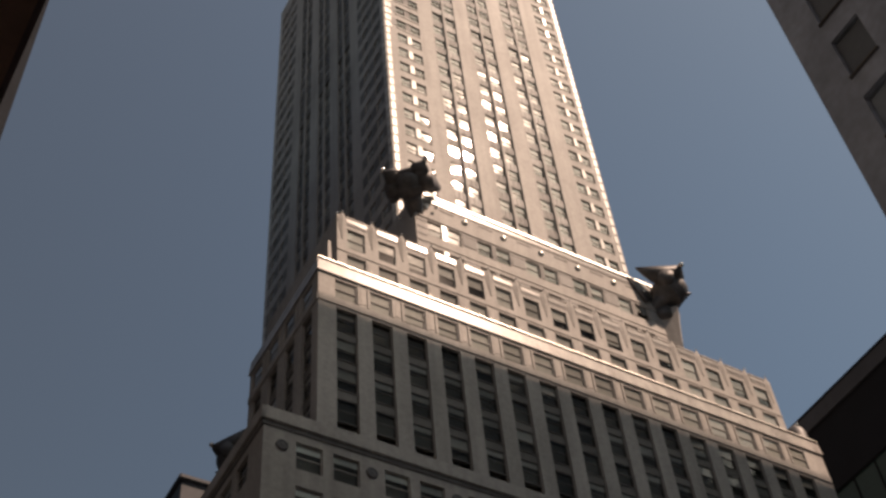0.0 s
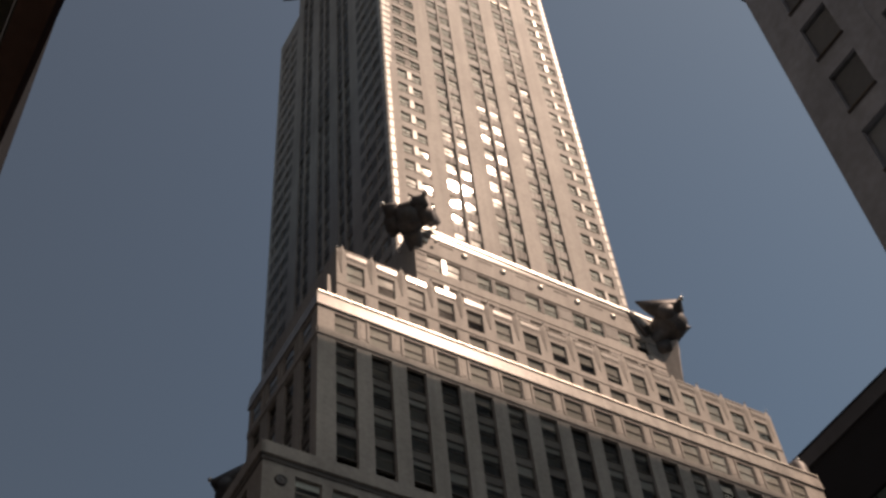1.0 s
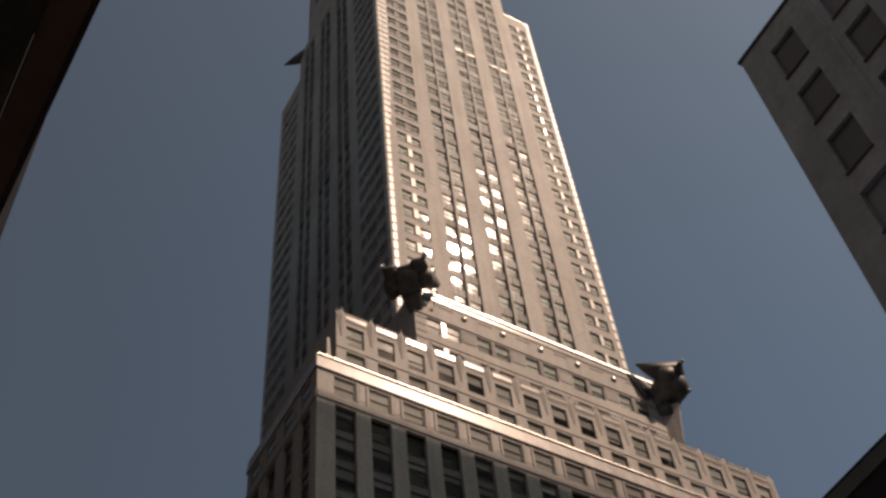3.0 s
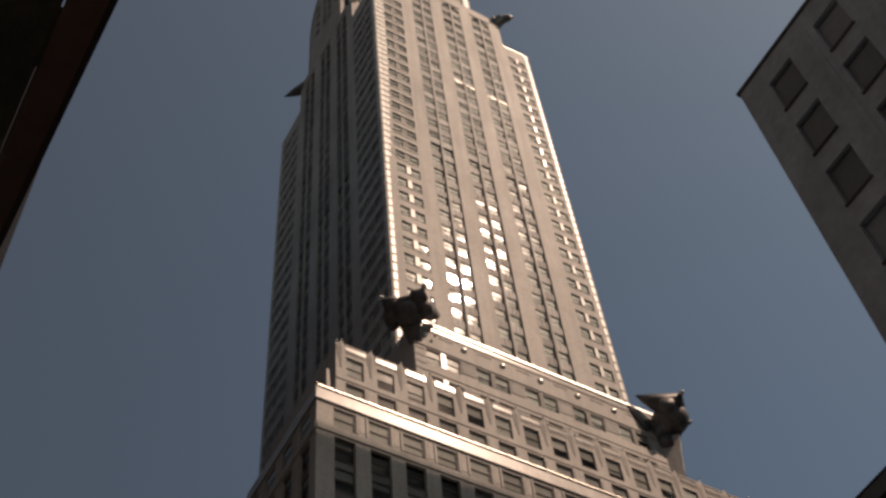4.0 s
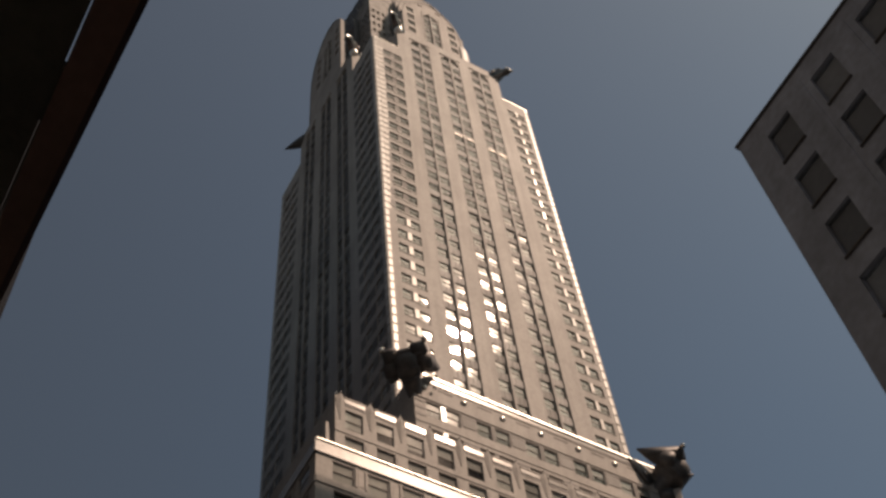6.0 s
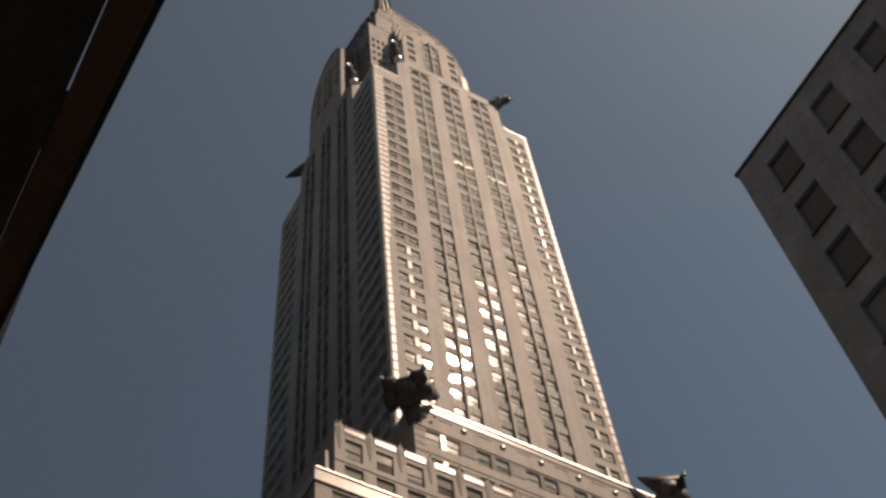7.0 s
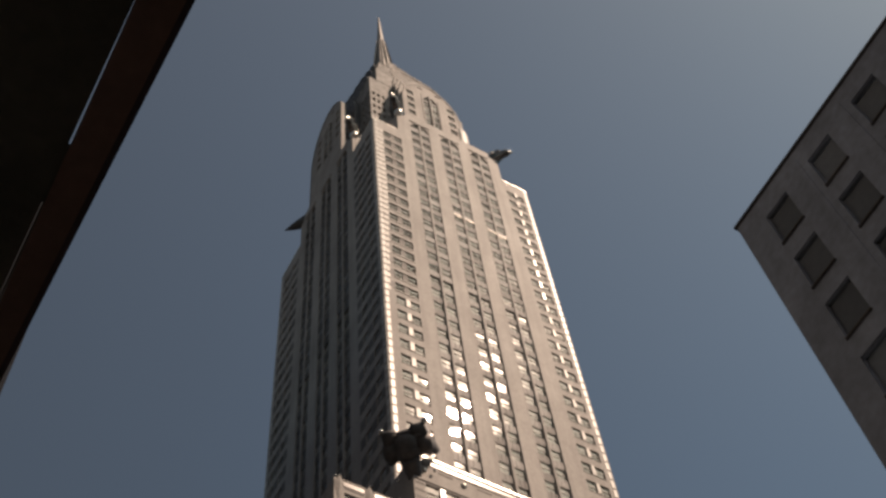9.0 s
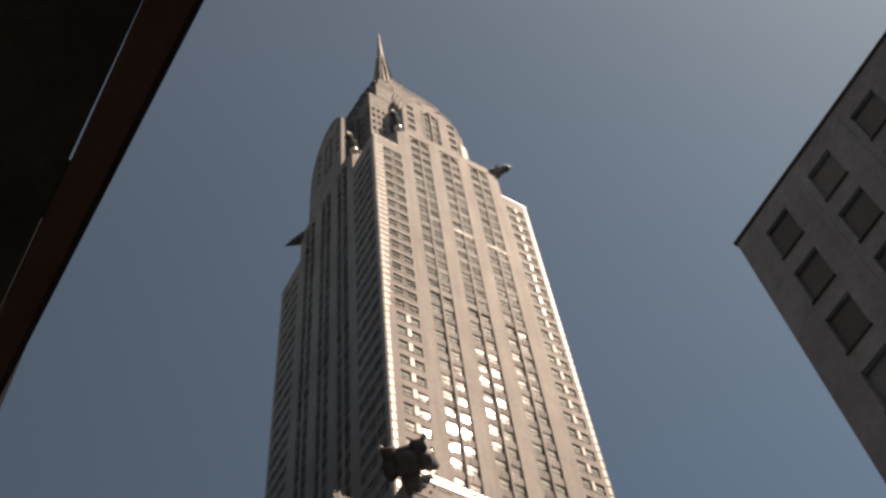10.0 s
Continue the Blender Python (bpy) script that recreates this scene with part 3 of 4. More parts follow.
def gable_holes(k):
    hs = []
    for j in range(4):
        for s in (-1, 1):
            hs.append((s * 4.4 * k - 0.72, s * 4.4 * k + 0.72, 227.2 - 3.4 * j, 229.2 - 3.4 * j))
    for s in (-1, 1):
        hs.append((s * 0.85 - 0.68, s * 0.85 + 0.68, 215.4, 230.4))
    for s in (-1, 1):
        hs.append((s * 2.0 * k - 0.55, s * 2.0 * k + 0.55, 232.9, 233.5))
    return hs


for origin, inward, length, tiers, k in (((CX, TY0, 0), (0, 1, 0), SW, FRONT_TIERS, 1.0), ((TX0, CY + 0.4, 0), (1, 0, 0), FW, LEFT_TIERS, 0.85)):
    base = side(origin, inward)
    for n, (d, half, spring, apex) in enumerate(tiers):
        m = base @ Matrix.Translation((0, d, 0))
        holes = gable_holes(k) if n == 0 else []
        # left arches behind the gable take the steel with shade in its colour
        ob = arch_body(m, half, 0.9 if n == 0 and k < 1 else length - 2 * d, 203.0, spring, apex, M_GABLE if n == 0 else M_CROWN if k == 1.0 else M_SHADED_NIROSTA, holes, stop=5.4 if n == 0 and k < 1 else 99.0)
        for a, b, za, zb in holes:
            if zb - za < 5:
                put_window(ob, m, (a + b) / 2, za, b - a, zb - za, 0.22)
                continue
            for j in range(5):
                put_window(ob, m, (a + b) / 2, za + 1.0 + 3.0 * j, b - a, 2.0, 0.24)
                put_panel(ob, "spandrel", m, (a + b) / 2, za + 3.0 * j, b - a, 1.0, 0.16, M_SPANDREL)
        if n == 0:
            bar(ob, "mullion", m, -0.16, 0.16, -0.12, 0.1, 215.4, 231.2, M_BRICK, 0.03)
            for sg in (-1, 1):
                bar(ob, "fillet", m, sg * 1.8 - 0.12, sg * 1.8 + 0.12, -0.1, 0.1, 215.4, 230.4, M_BRICK, 0.03)
                tri = [(sg * 1.6, 230.4), (sg * 0.5, 230.4), (sg * 1.6, 228.4)]
                bm = bmesh.new()
                plate(bm, [(x, 0.1, z) for x, z in tri], 0.2, (0, 1, 0))
                hb = part("head_block", bm, [M_BRICK], ob)
                hb.matrix_basis = m
        if n:
            count = 7 if half > 4 else 5
            for i in range(count):
                t = math.pi * (i + 0.5) / count
                rr = 0.8
                u = -half * rr * math.cos(t)
                z = arch_top(u / rr, half, spring, apex) - (1 - rr) * (apex - spring) * math.sin(t)
                triangle_window(ob, m, u, z - 1.0, 1.25, 1.7, -math.degrees(math.pi / 2 - t) * 0.7)

# a rounded pale shoulder added at the front gable's foot to imitate a highlight
for sg in (1,):
    bm = bmesh.new()
    ring = []
    for i in range(13):
        t = math.pi / 2 * i / 12
        ring.append([bm.verts.new((CX + sg * (6.15 + 1.75 * math.sin(t) * math.cos(p)), TY0 + 4.2 - 1.2 * math.sin(p) * math.sin(t), 219.4 + 4.2 * math.cos(t))) for p in [math.pi * k / 10 for k in range(-1, 7)]])
    for r0, r1 in zip(ring, ring[1:]):
        for k in range(7):
            bm.faces.new((r0[k], r0[k + 1], r1[k + 1], r1[k])).smooth = True
    for k in range(7):
        lo = [bm.verts.new((ring[-1][k + j].co.x, ring[-1][k + j].co.y, 204.5)) for j in (0, 1)]
        bm.faces.new((ring[-1][k], ring[-1][k + 1], lo[1], lo[0])).smooth = True
    bmesh.ops.remove_doubles(bm, verts=list(bm.verts), dist=0.001)
    bmesh.ops.recalc_face_normals(bm, faces=list(bm.faces))
    part("crown_shoulder", bm, [M_GLAZED], tower, "pale rounded shoulder added for a highlight")

# needle spire on a flared foot
bm = bmesh.new()
n = 8
SX = CX - 1.2
prof = [(2.2, 276.0), (1.75, 283.5), (1.5, 287.5), (1.25, 291.5), (1.05, 296.5), (0.85, 300.0), (0.65, 304.5), (0.42, 310.5), (0.18, 318.1)]
rings = [[bm.verts.new((SX + r * math.cos(2 * math.pi * i / n + 0.39), CY + r * math.sin(2 * math.pi * i / n + 0.39), z)) for i in range(n)] for r, z in prof]
for r0, r1 in zip(rings, rings[1:]):
    for i in range(n):
        bm.faces.new((r0[i], r0[(i + 1) % n], r1[(i + 1) % n], r1[i]))
bm.faces.new(rings[-1])
spire = part("spire", bm, [M_DULL], tower, "slender steel needle spire")
for i in range(8):
    a = math.pi / 4 * i
    bm = bmesh.new()
    c, t = Vector((math.cos(a), math.sin(a), 0)), Vector((-math.sin(a), math.cos(a), 0)) * 0.09
    o = Vector((SX, CY, 0))
    p = [o + c * r + Vector((0, 0, z)) for r, z in ((2.5, 277.0), (2.15, 284.5), (1.65, 291.0), (1.15, 298.0), (0.8, 298.0), (1.2, 277.0))]
    f0, f1 = [bm.verts.new(q + t) for q in p], [bm.verts.new(q - t) for q in p]
    bm.faces.new(f0)
    bm.faces.new(f1[::-1])
    for j in range(6):
        bm.faces.new((f0[j], f1[j], f1[(j + 1) % 6], f0[(j + 1) % 6]))
    part("fin", bm, [M_DULL], spire)


def eagle_meshes():
    """An eagle-headed gargoyle that juts out along x: dark body and wings, a polished beak, collar and studs."""
    bm = bmesh.new()
    loft(bm, ((-1.6, -0.9, 1.15, 1.9), (-0.4, -0.7, 1.1, 1.65), (0.6, -0.4, 1.0, 1.3), (1.4, -0.12, 0.82, 0.95), (2.0, 0.08, 0.7, 0.74), (2.5, 0.16, 0.66, 0.66), (2.9, 0.12, 0.5, 0.52), (3.1, 0.06, 0.4, 0.44)), 16)
    for s in (-1, 1):
        plate(bm, [(-1.4, s * 0.95, 0.2), (1.2, s * 0.9, 0.55), (1.7, s * 0.85, 0.1), (0.6, s * 1.05, -0.9), (-1.3, s * 1.1, -1.3)], 0.16, (0, s, 0.2))
    body = to_mesh("eagle_gargoyle", bm, [M_EAGLE])
    bm = bmesh.new()
    loft(bm, ((3.08, 0.06, 0.41, 0.45), (3.25, 0.0, 0.31, 0.37), (3.5, -0.16, 0.14, 0.21), (3.62, -0.3, 0.04, 0.06)))
    beak = to_mesh("beak", bm, [M_BRIGHT])
    bm = bmesh.new()
    loft(bm, ((-0.95, -0.5, 1.18, 1.38), (-0.75, -0.48, 1.26, 1.46), (-0.3, -0.45, 1.22, 1.4), (-0.1, -0.42, 1.1, 1.26)), 16)
    collar = to_mesh("collar", bm, [M_BRIGHT])
    bm = bmesh.new()
    bmesh.ops.create_uvsphere(bm, u_segments=10, v_segments=6, radius=0.2)
    for f in bm.faces:
        f.smooth = True
    return body, beak, collar, to_mesh("stud", bm, [M_BRIGHT])


EAGLE, BEAK, COLLAR, STUD = eagle_meshes()
BOSS = STUD.copy()
BOSS.materials[0] = M_BOSS
bm = bmesh.new()
loft(bm, ((-1.4, 1.75, 0.75, 2.6), (-0.5, 1.0, 0.9, 1.85), (0.3, 0.4, 0.95, 1.3), (1.2, -0.05, 0.85, 0.9), (2.1, -0.35, 0.62, 0.58), (2.9, -0.58, 0.34, 0.33), (3.5, -0.76, 0.12, 0.13), (3.7, -0.84, 0.03, 0.04)), 16)
SLEEK = to_mesh("eagle_gargoyle", bm, [M_SHADED_NIROSTA])
sleek = part("eagle_gargoyle", SLEEK, None, tower, "dark steel eagle head sweeping up into the wall")
sleek.matrix_basis = Matrix.Translation((TX0 + 0.4, AY1 - 0.4, 204.2)) @ pose(0, 0, 0, 0, 0, 135)
for x, y, z, turn in ((AX0 + 0.4, TY0 + 0.4, 205.2, 225), (TX0 + 0.4, AY0 + 0.4, 205.2, 225), (AX1 - 0.4, TY0 + 0.4, 205.9, 315)):
    ob = part("eagle_gargoyle", EAGLE, None, tower, "polished steel eagle head jutting from a corner")
    ob.matrix_basis = Matrix.Translation((x, y, z)) @ pose(0, 0, 0, 0, 0, turn)
    part("beak", BEAK, None, ob, "polished beak")
    part("collar", COLLAR, None, ob, "bright steel collar")
    for px, pz, hw in ((0.6, -0.4, 1.0), (1.5, -0.08, 0.8), (2.5, 0.16, 0.66)):
        for sg in (-1, 1):
            st = part("stud", STUD, None, ob)
            st.matrix_basis = Matrix.Translation((px, sg * hw, pz))
    # bosses added for glints; the one on the sunny flank is larger and lower
    for place, size in (((0.3, -1.25, -0.85), 0.8), ((0.4, 0.25, -1.6), 3.8)) if turn == 225 else (((0.2, -1.2, -0.7), 1.3), ((0.2, 1.2, -0.7), 1.3)):
        boss = part("shoulder_boss", BOSS, None, ob, "round polished boss added for a glint")
        boss.matrix_basis = Matrix.Translation(place) @ Matrix.Scale(size, 4)

# block under the shaft, with the winged caps on its corners
B31 = (39.6, 69.35, 62.3, 102.0)
holes = []
for i in range(6):
    for s in (-1, 1):
        u = 42.75 - B31[0] + 5.5 * i + s * 1.05
        if u < B31[1] - B31[0] - 1.2:
            for zh in (96.5, 92.6):
                holes.append((u - 0.82, u + 0.76, zh - 2.1, zh))
b31 = walls("upper_block", *B31, 88.0, 100.2, front=holes)
wall, m = b31["front"]
W31 = B31[1] - B31[0]
for a, b, za, zb in holes:
    put_window(wall, m, (a + b) / 2, za, b - a, zb - za, 0.15, (1, 2, 3, 4, 5, 6), "dull")
for i in range(6):
    c = 42.75 - B31[0] + 5.5 * i
    if c > W31 - 1.5:
        break
    for zh in (96.5, 92.6):
        # the first panel is pale and glossy instead of grey, to imitate a glint
        bar(wall, "grey_brick_panel", m, c - 0.26, c + 0.2, -0.03, 0.1, zh - 2.1, zh, M_PIER if i == 0 else M_GREY)
        if c + 4.0 < W31:
            bar(wall, "recess_panel", m, c + 1.95, c + 3.5, -0.05, 0.1, zh - 1.75, zh - 0.25, M_SPANDREL, 0.02)
            bar(wall, "brick_band", m, c + 1.85, c + 3.55, -0.04, 0.1, zh - 0.2, zh - 0.04, M_BANDS)
for i in range(4):
    bar(wall, "corner_band", m, 0.12, 1.15, -0.03, 0.1, 96.1 - 1.05 * i, 96.38 - 1.05 * i, M_BANDS)
bar(wall, "string_course", m, 0, W31, -0.09, 0.1, 96.75, 97.05, M_BRICK, 0.03)
bar(wall, "string_course", m, 0, W31, -0.04, 0.1, 99.3, 99.5, M_BRICK, 0.02)
bar(wall, "string_course", m, 0, W31, -0.06, 0.1, 93.1, 93.3, M_BRICK, 0.03)
coping(wall, m, -0.1, W31 + 0.1, -0.16, 100.2, 0.42, label="bright rolled steel coping")
slope(wall, "coping_band", m, 0.05, W31 - 0.05, -0.085, 99.55, -0.06, 100.05, M_SILL)


def hubcap():
    """A round steel boss with a raised centre."""
    bm = bmesh.new()
    prof = ((0.0, -0.26), (0.09, -0.252), (0.18, -0.22), (0.27, -0.15), (0.33, -0.07), (0.36, 0.0))
    n = 16
    rings = [[bm.verts.new((r * math.cos(2 * math.pi * i / n), d, r * math.sin(2 * math.pi * i / n))) for i in range(n)] for r, d in prof[1:]]
    tip = bm.verts.new((0, prof[0][1], 0))
    for i in range(n):
        bm.faces.new((tip, rings[0][i], rings[0][(i + 1) % n])).smooth = True
    for r0, r1 in zip(rings, rings[1:]):
        for i in range(n):
            bm.faces.new((r0[i], r1[i], r1[(i + 1) % n], r0[(i + 1) % n])).smooth = True
    return to_mesh("steel_boss", bm, [M_STEEL])


HUB = hubcap()
for i in range(7):
    u = 40.8 + 4.4 * i - B31[0]
    if u < W31 - 0.5:
        ob = part("steel_boss", HUB, None, wall, "round polished steel boss")
        ob.matrix_basis = m @ Matrix.Translation((u, 0, 98.5))
        bar(wall, "frieze_slot", m, u + 1.6, u + 3.2, -0.02, 0.1, 98.75, 99.0, M_GREY)


def winged_cap(x, y, z, turn, label, fins=(), slim=1.0):
    """A giant radiator cap of steel: a helmet that leans out from the corner, two blunt swept wings with studs, fins and a foot."""
    bm = bmesh.new()
    n = 28
    prof = ((0.0, -2.3), (0.7, -2.25), (0.95, -1.9), (0.9, -1.5), (1.15, -1.15), (1.5, -0.7), (1.7, -0.2), (1.78, 0.3), (1.77, 0.8), (1.66, 1.25), (1.42, 1.65), (1.05, 1.93), (0.6, 2.08), (0.0, 2.15))
    rings = [[bm.verts.new((r * math.cos(2 * math.pi * i / n), r * math.sin(2 * math.pi * i / n), h)) for i in range(n)] for r, h in prof]
    for r0, r1 in zip(rings, rings[1:]):
        for i in range(n):
            bm.faces.new((r0[i], r0[(i + 1) % n], r1[(i + 1) % n], r1[i])).smooth = True
    bmesh.ops.remove_doubles(bm, verts=list(bm.verts), dist=0.001)
    lean = Matrix.Translation((x, y, z)) @ pose(0, 0, 0, 0, 0, turn)
    drum = part("winged_cap", bm, [M_CAP], tower, label)
    drum.matrix_basis = lean @ pose(0.9, 0, 2.15 + 1.6 * (1 - slim), 0, 46, 0) @ Matrix.Scale(slim, 4)
    back = drum.matrix_basis.inverted() @ lean

    def piece(name, shape, mat=M_CAP, round_off=0.08):
        bmesh.ops.bevel(shape, geom=list(shape.edges), offset=round_off, segments=2, affect="EDGES")
        for f in shape.faces:
            f.smooth = True
        part(name, shape, [mat], drum).matrix_basis = back

    # a raised band round the helmet
    bm = bmesh.new()
    rings = [[bm.verts.new((r * math.cos(2 * math.pi * i / n), r * math.sin(2 * math.pi * i / n), h)) for i in range(n)] for r, h in ((1.66, -0.42), (1.78, -0.34), (1.8, -0.14), (1.7, -0.06))]
    for r0, r1 in zip(rings, rings[1:]):
        for i in range(n):
            bm.faces.new((r0[i], r0[(i + 1) % n], r1[(i + 1) % n], r1[i])).smooth = True
    part("band", bm, [M_CAP], drum)
    for s in (-1, 1):
        bm = bmesh.new()
        edge = [(2.95, 2.2, 3.7), (0.6, 2.4, 4.25), (-1.75, 2.6, 4.72), (-1.1, 2.5, 3.5), (-0.4, 2.35, 2.62), (0.6, 2.2, 2.3), (2.3, 2.05, 2.5), (2.95, 2.1, 3.0)]
        # thick where it grows out of the helmet, thin at the swept tip
        outer = [bm.verts.new((px, s * py, pz)) for px, py, pz in edge]
        inner = [bm.verts.new((px, s * (py - min(1.5, max(0.3, 0.95 + 0.35 * px))), pz)) for px, py, pz in edge]
        bm.faces.new(outer)
        bm.faces.new(inner[::-1])
        for i in range(len(edge)):
            j = (i + 1) % len(edge)
            bm.faces.new((outer[j], outer[i], inner[i], inner[j]))
        bmesh.ops.recalc_face_normals(bm, faces=list(bm.faces))
        piece("wing", bm, round_off=0.12)
        bm = bmesh.new()
        bmesh.ops.create_cone(bm, cap_ends=True, segments=20, radius1=1.05, radius2=0.85, depth=1.4, matrix=pose(1.1, s * 1.65, 2.65, -90 * s))
        piece("hub", bm)
        if s in fins:
            bm = bmesh.new()
            plate(bm, [(-2.9, s * 2.7, 3.5), (-1.1, s * 1.0, 3.1), (-0.9, s * 0.9, 1.0), (-1.5, s * 1.65, 0.0)], 0.3, (0.7, 0.7 * s, 0))
            piece("fin", bm)
        for name, place, r in (("wing_stud", (2.95, s * 2.15, 3.66), 0.3), ("fin_stud", (-1.45, s * 1.8, 1.5), 0.17)):
            bm = bmesh.new()
            bmesh.ops.create_uvsphere(bm, u_segments=14, v_segments=8, radius=r)
            bmesh.ops.translate(bm, verts=bm.verts, vec=place)
            for f in bm.faces:
                f.smooth = True
            part(name, bm, [M_BRIGHT], drum, "bright steel stud").matrix_basis = back
    # a thick brow across the front, from wing to wing
    bm = bmesh.new()
    box(bm, 1.3, 2.75, -1.7, 2.0, 2.5, 3.62)
    piece("brow", bm, round_off=0.3)
    bm = bmesh.new()
    loft(bm, [(a, b, slim * w, slim * h) for a, b, w, h in ((-1.6, 0.2, 0.6, 0.9), (-0.9, 0.5, 0.8, 1.1), (0.0, 1.0, 1.05, 1.2), (0.8, 1.6, 1.25, 1.2))], 16)
    part("neck", bm, [M_CAP], drum).matrix_basis = back
    if slim == 1.0:
        bm = bmesh.new()
        bmesh.ops.create_cone(bm, cap_ends=True, segments=12, radius1=0.2, radius2=0.12, depth=0.9, matrix=pose(2.75, 0, 1.45, 0, 90))
        piece("nozzle", bm, round_off=0.03)
        bm = bmesh.new()
        box(bm, -0.9, 0.7, -0.6, 0.6, -1.5, 0.1)
        piece("foot", bm, round_off=0.15)
    return drum


def corner_pier(x, y, turn):
    """A brick buttress set across a corner, deeper at the top, that carries a winged cap."""
    bm = bmesh.new()
    m = pose(x, y, 0, 0, 0, turn)
    v = [bm.verts.new(m @ Vector(p)) for z, out in ((84.0, 0.45), (92.0, 0.5), (96.0, 0.95), (97.0, 1.15)) for p in ((-1.2, -0.8, z), (out, -0.8, z), (out, 0.8, z), (-1.2, 0.8, z))]
    for k in (0, 4, 8):
        for i in range(4):
            j = (i + 1) % 4
            bm.faces.new((v[k + i], v[k + j], v[k + 4 + j], v[k + 4 + i]))
    bm.faces.new(v[12:16])
    part("corner_pier", bm, [M_BRICK], tower)


winged_cap(B31[0] - 0.1, B31[2] - 0.1, 97.0, 225, "dark weathered steel winged cap at a corner", slim=0.82)
winged_cap(B31[1] - 0.7, B31[2] - 0.2, 97.0, 315, "dark weathered steel winged cap at a corner", fins=(-1,))
winged_cap(B31[0] - 0.3, B31[3] - 0.2, 95.3, 135, "dark weathered steel winged cap at a corner")
corner_pier(B31[1], B31[2], 315)

# second block: windows between wedge-shaped fins
B2 = (30.5, 78.9, 60.6, 75.0)
holes = []
for i in range(16):
    u = 32.4 + 2.985 * i - B2[0]
    holes.append((u - 0.92, u + 0.78, 85.45, 88.0))
    holes.append((u - 0.98, u + 0.82, 82.1, 84.5))
b2 = walls("middle_block", *B2, 81.0, 89.6, front=holes)
wall, m = b2["front"]
W2 = B2[1] - B2[0]
for a, b, za, zb in holes:
    put_window(wall, m, (a + b) / 2, za, b - a, zb - za, 0.15, (1, 2, 4, 5, 6, 3), "dull")
bar(wall, "string_course", m, 0, W2, -0.06, 0.1, 84.75, 85.0, M_BRICK, 0.03)


def fin_mesh():
    """A leaf-shaped buttress: a ridge that is proud below its pointed tip and dies into the wall below."""
    bm = bmesh.new()
    p = [(0.0, -0.12, 90.05), (-0.5, -0.02, 89.1), (0.0, -0.17, 89.0), (0.5, -0.02, 89.1), (-0.16, 0.02, 86.5), (0.16, 0.02, 86.5), (0.0, 0.12, 89.9), (-0.4, 0.12, 89.2), (0.4, 0.12, 89.2), (0.0, -0.06, 86.35)]
    v = [bm.verts.new(q) for q in p]
    for f in ((0, 1, 2), (0, 2, 3), (1, 4, 9, 2), (2, 9, 5, 3), (0, 6, 7, 1), (0, 3, 8, 6), (1, 7, 4), (3, 5, 8), (6, 8, 7)):
        bm.faces.new([v[i] for i in f])
    bmesh.ops.recalc_face_normals(bm, faces=list(bm.faces))
    return to_mesh("fin", bm, [M_BRICK])


FIN = fin_mesh()
for i in range(17):
    u = 32.4 + 2.985 * (i - 0.5) - B2[0]
    ob = part("fin", FIN, None, wall)
    u_fin = max(0.5, min(W2 - 0.5, u))
    ob.matrix_basis = m @ Matrix.Translation((u_fin, 0, 0))
    tip = part("steel_tip", STUD, None, wall, "small bright steel tip")
    tip.matrix_basis = m @ Matrix.Translation((u_fin, -0.12, 90.06)) @ Matrix.Scale(0.45, 4)
    if i < 16:
        bar(wall, "parapet_panel", m, u + 0.5, u + 2.48, -0.03, 0.1, 88.46, 88.74, M_BANDS, 0.02)
        slope(wall, "steel_sill", m, u + 0.5, u + 2.48, -0.082, 88.78, -0.05, 89.38, M_SILL)
        bar(wall, "parapet_lip", m, u + 0.4, u + 2.58, -0.09, 0.1, 89.42, 89.62, M_BRICK, 0.02)
for i in range(15):
    u = 32.4 + 2.985 * (i + 0.5) - B2[0]
    bar(wall, "recess_panel", m, u - 0.55, u + 0.38, -0.04, 0.1, 82.7, 84.2, M_BRICK, 0.02)

# third block: square windows and carved panels above tall recessed bays
B3 = (28.3, 81.1, 59.6, 72.9)
bays = [30.85 + 3.135 * i - B3[0] for i in range(16)]
lbays = [1.75 + 3.2 * i for i in range(4)]
cut = lambda us: [h for u in us for h in ((u - 1.08, u + 0.84, 77.25, 79.45), (u - 0.95, u + 0.85, 63.4, 76.1))]
b3 = walls("lower_block", *B3, 62.0, 80.2, front=cut(bays), left=cut(lbays), depth=0.4, roof=False)
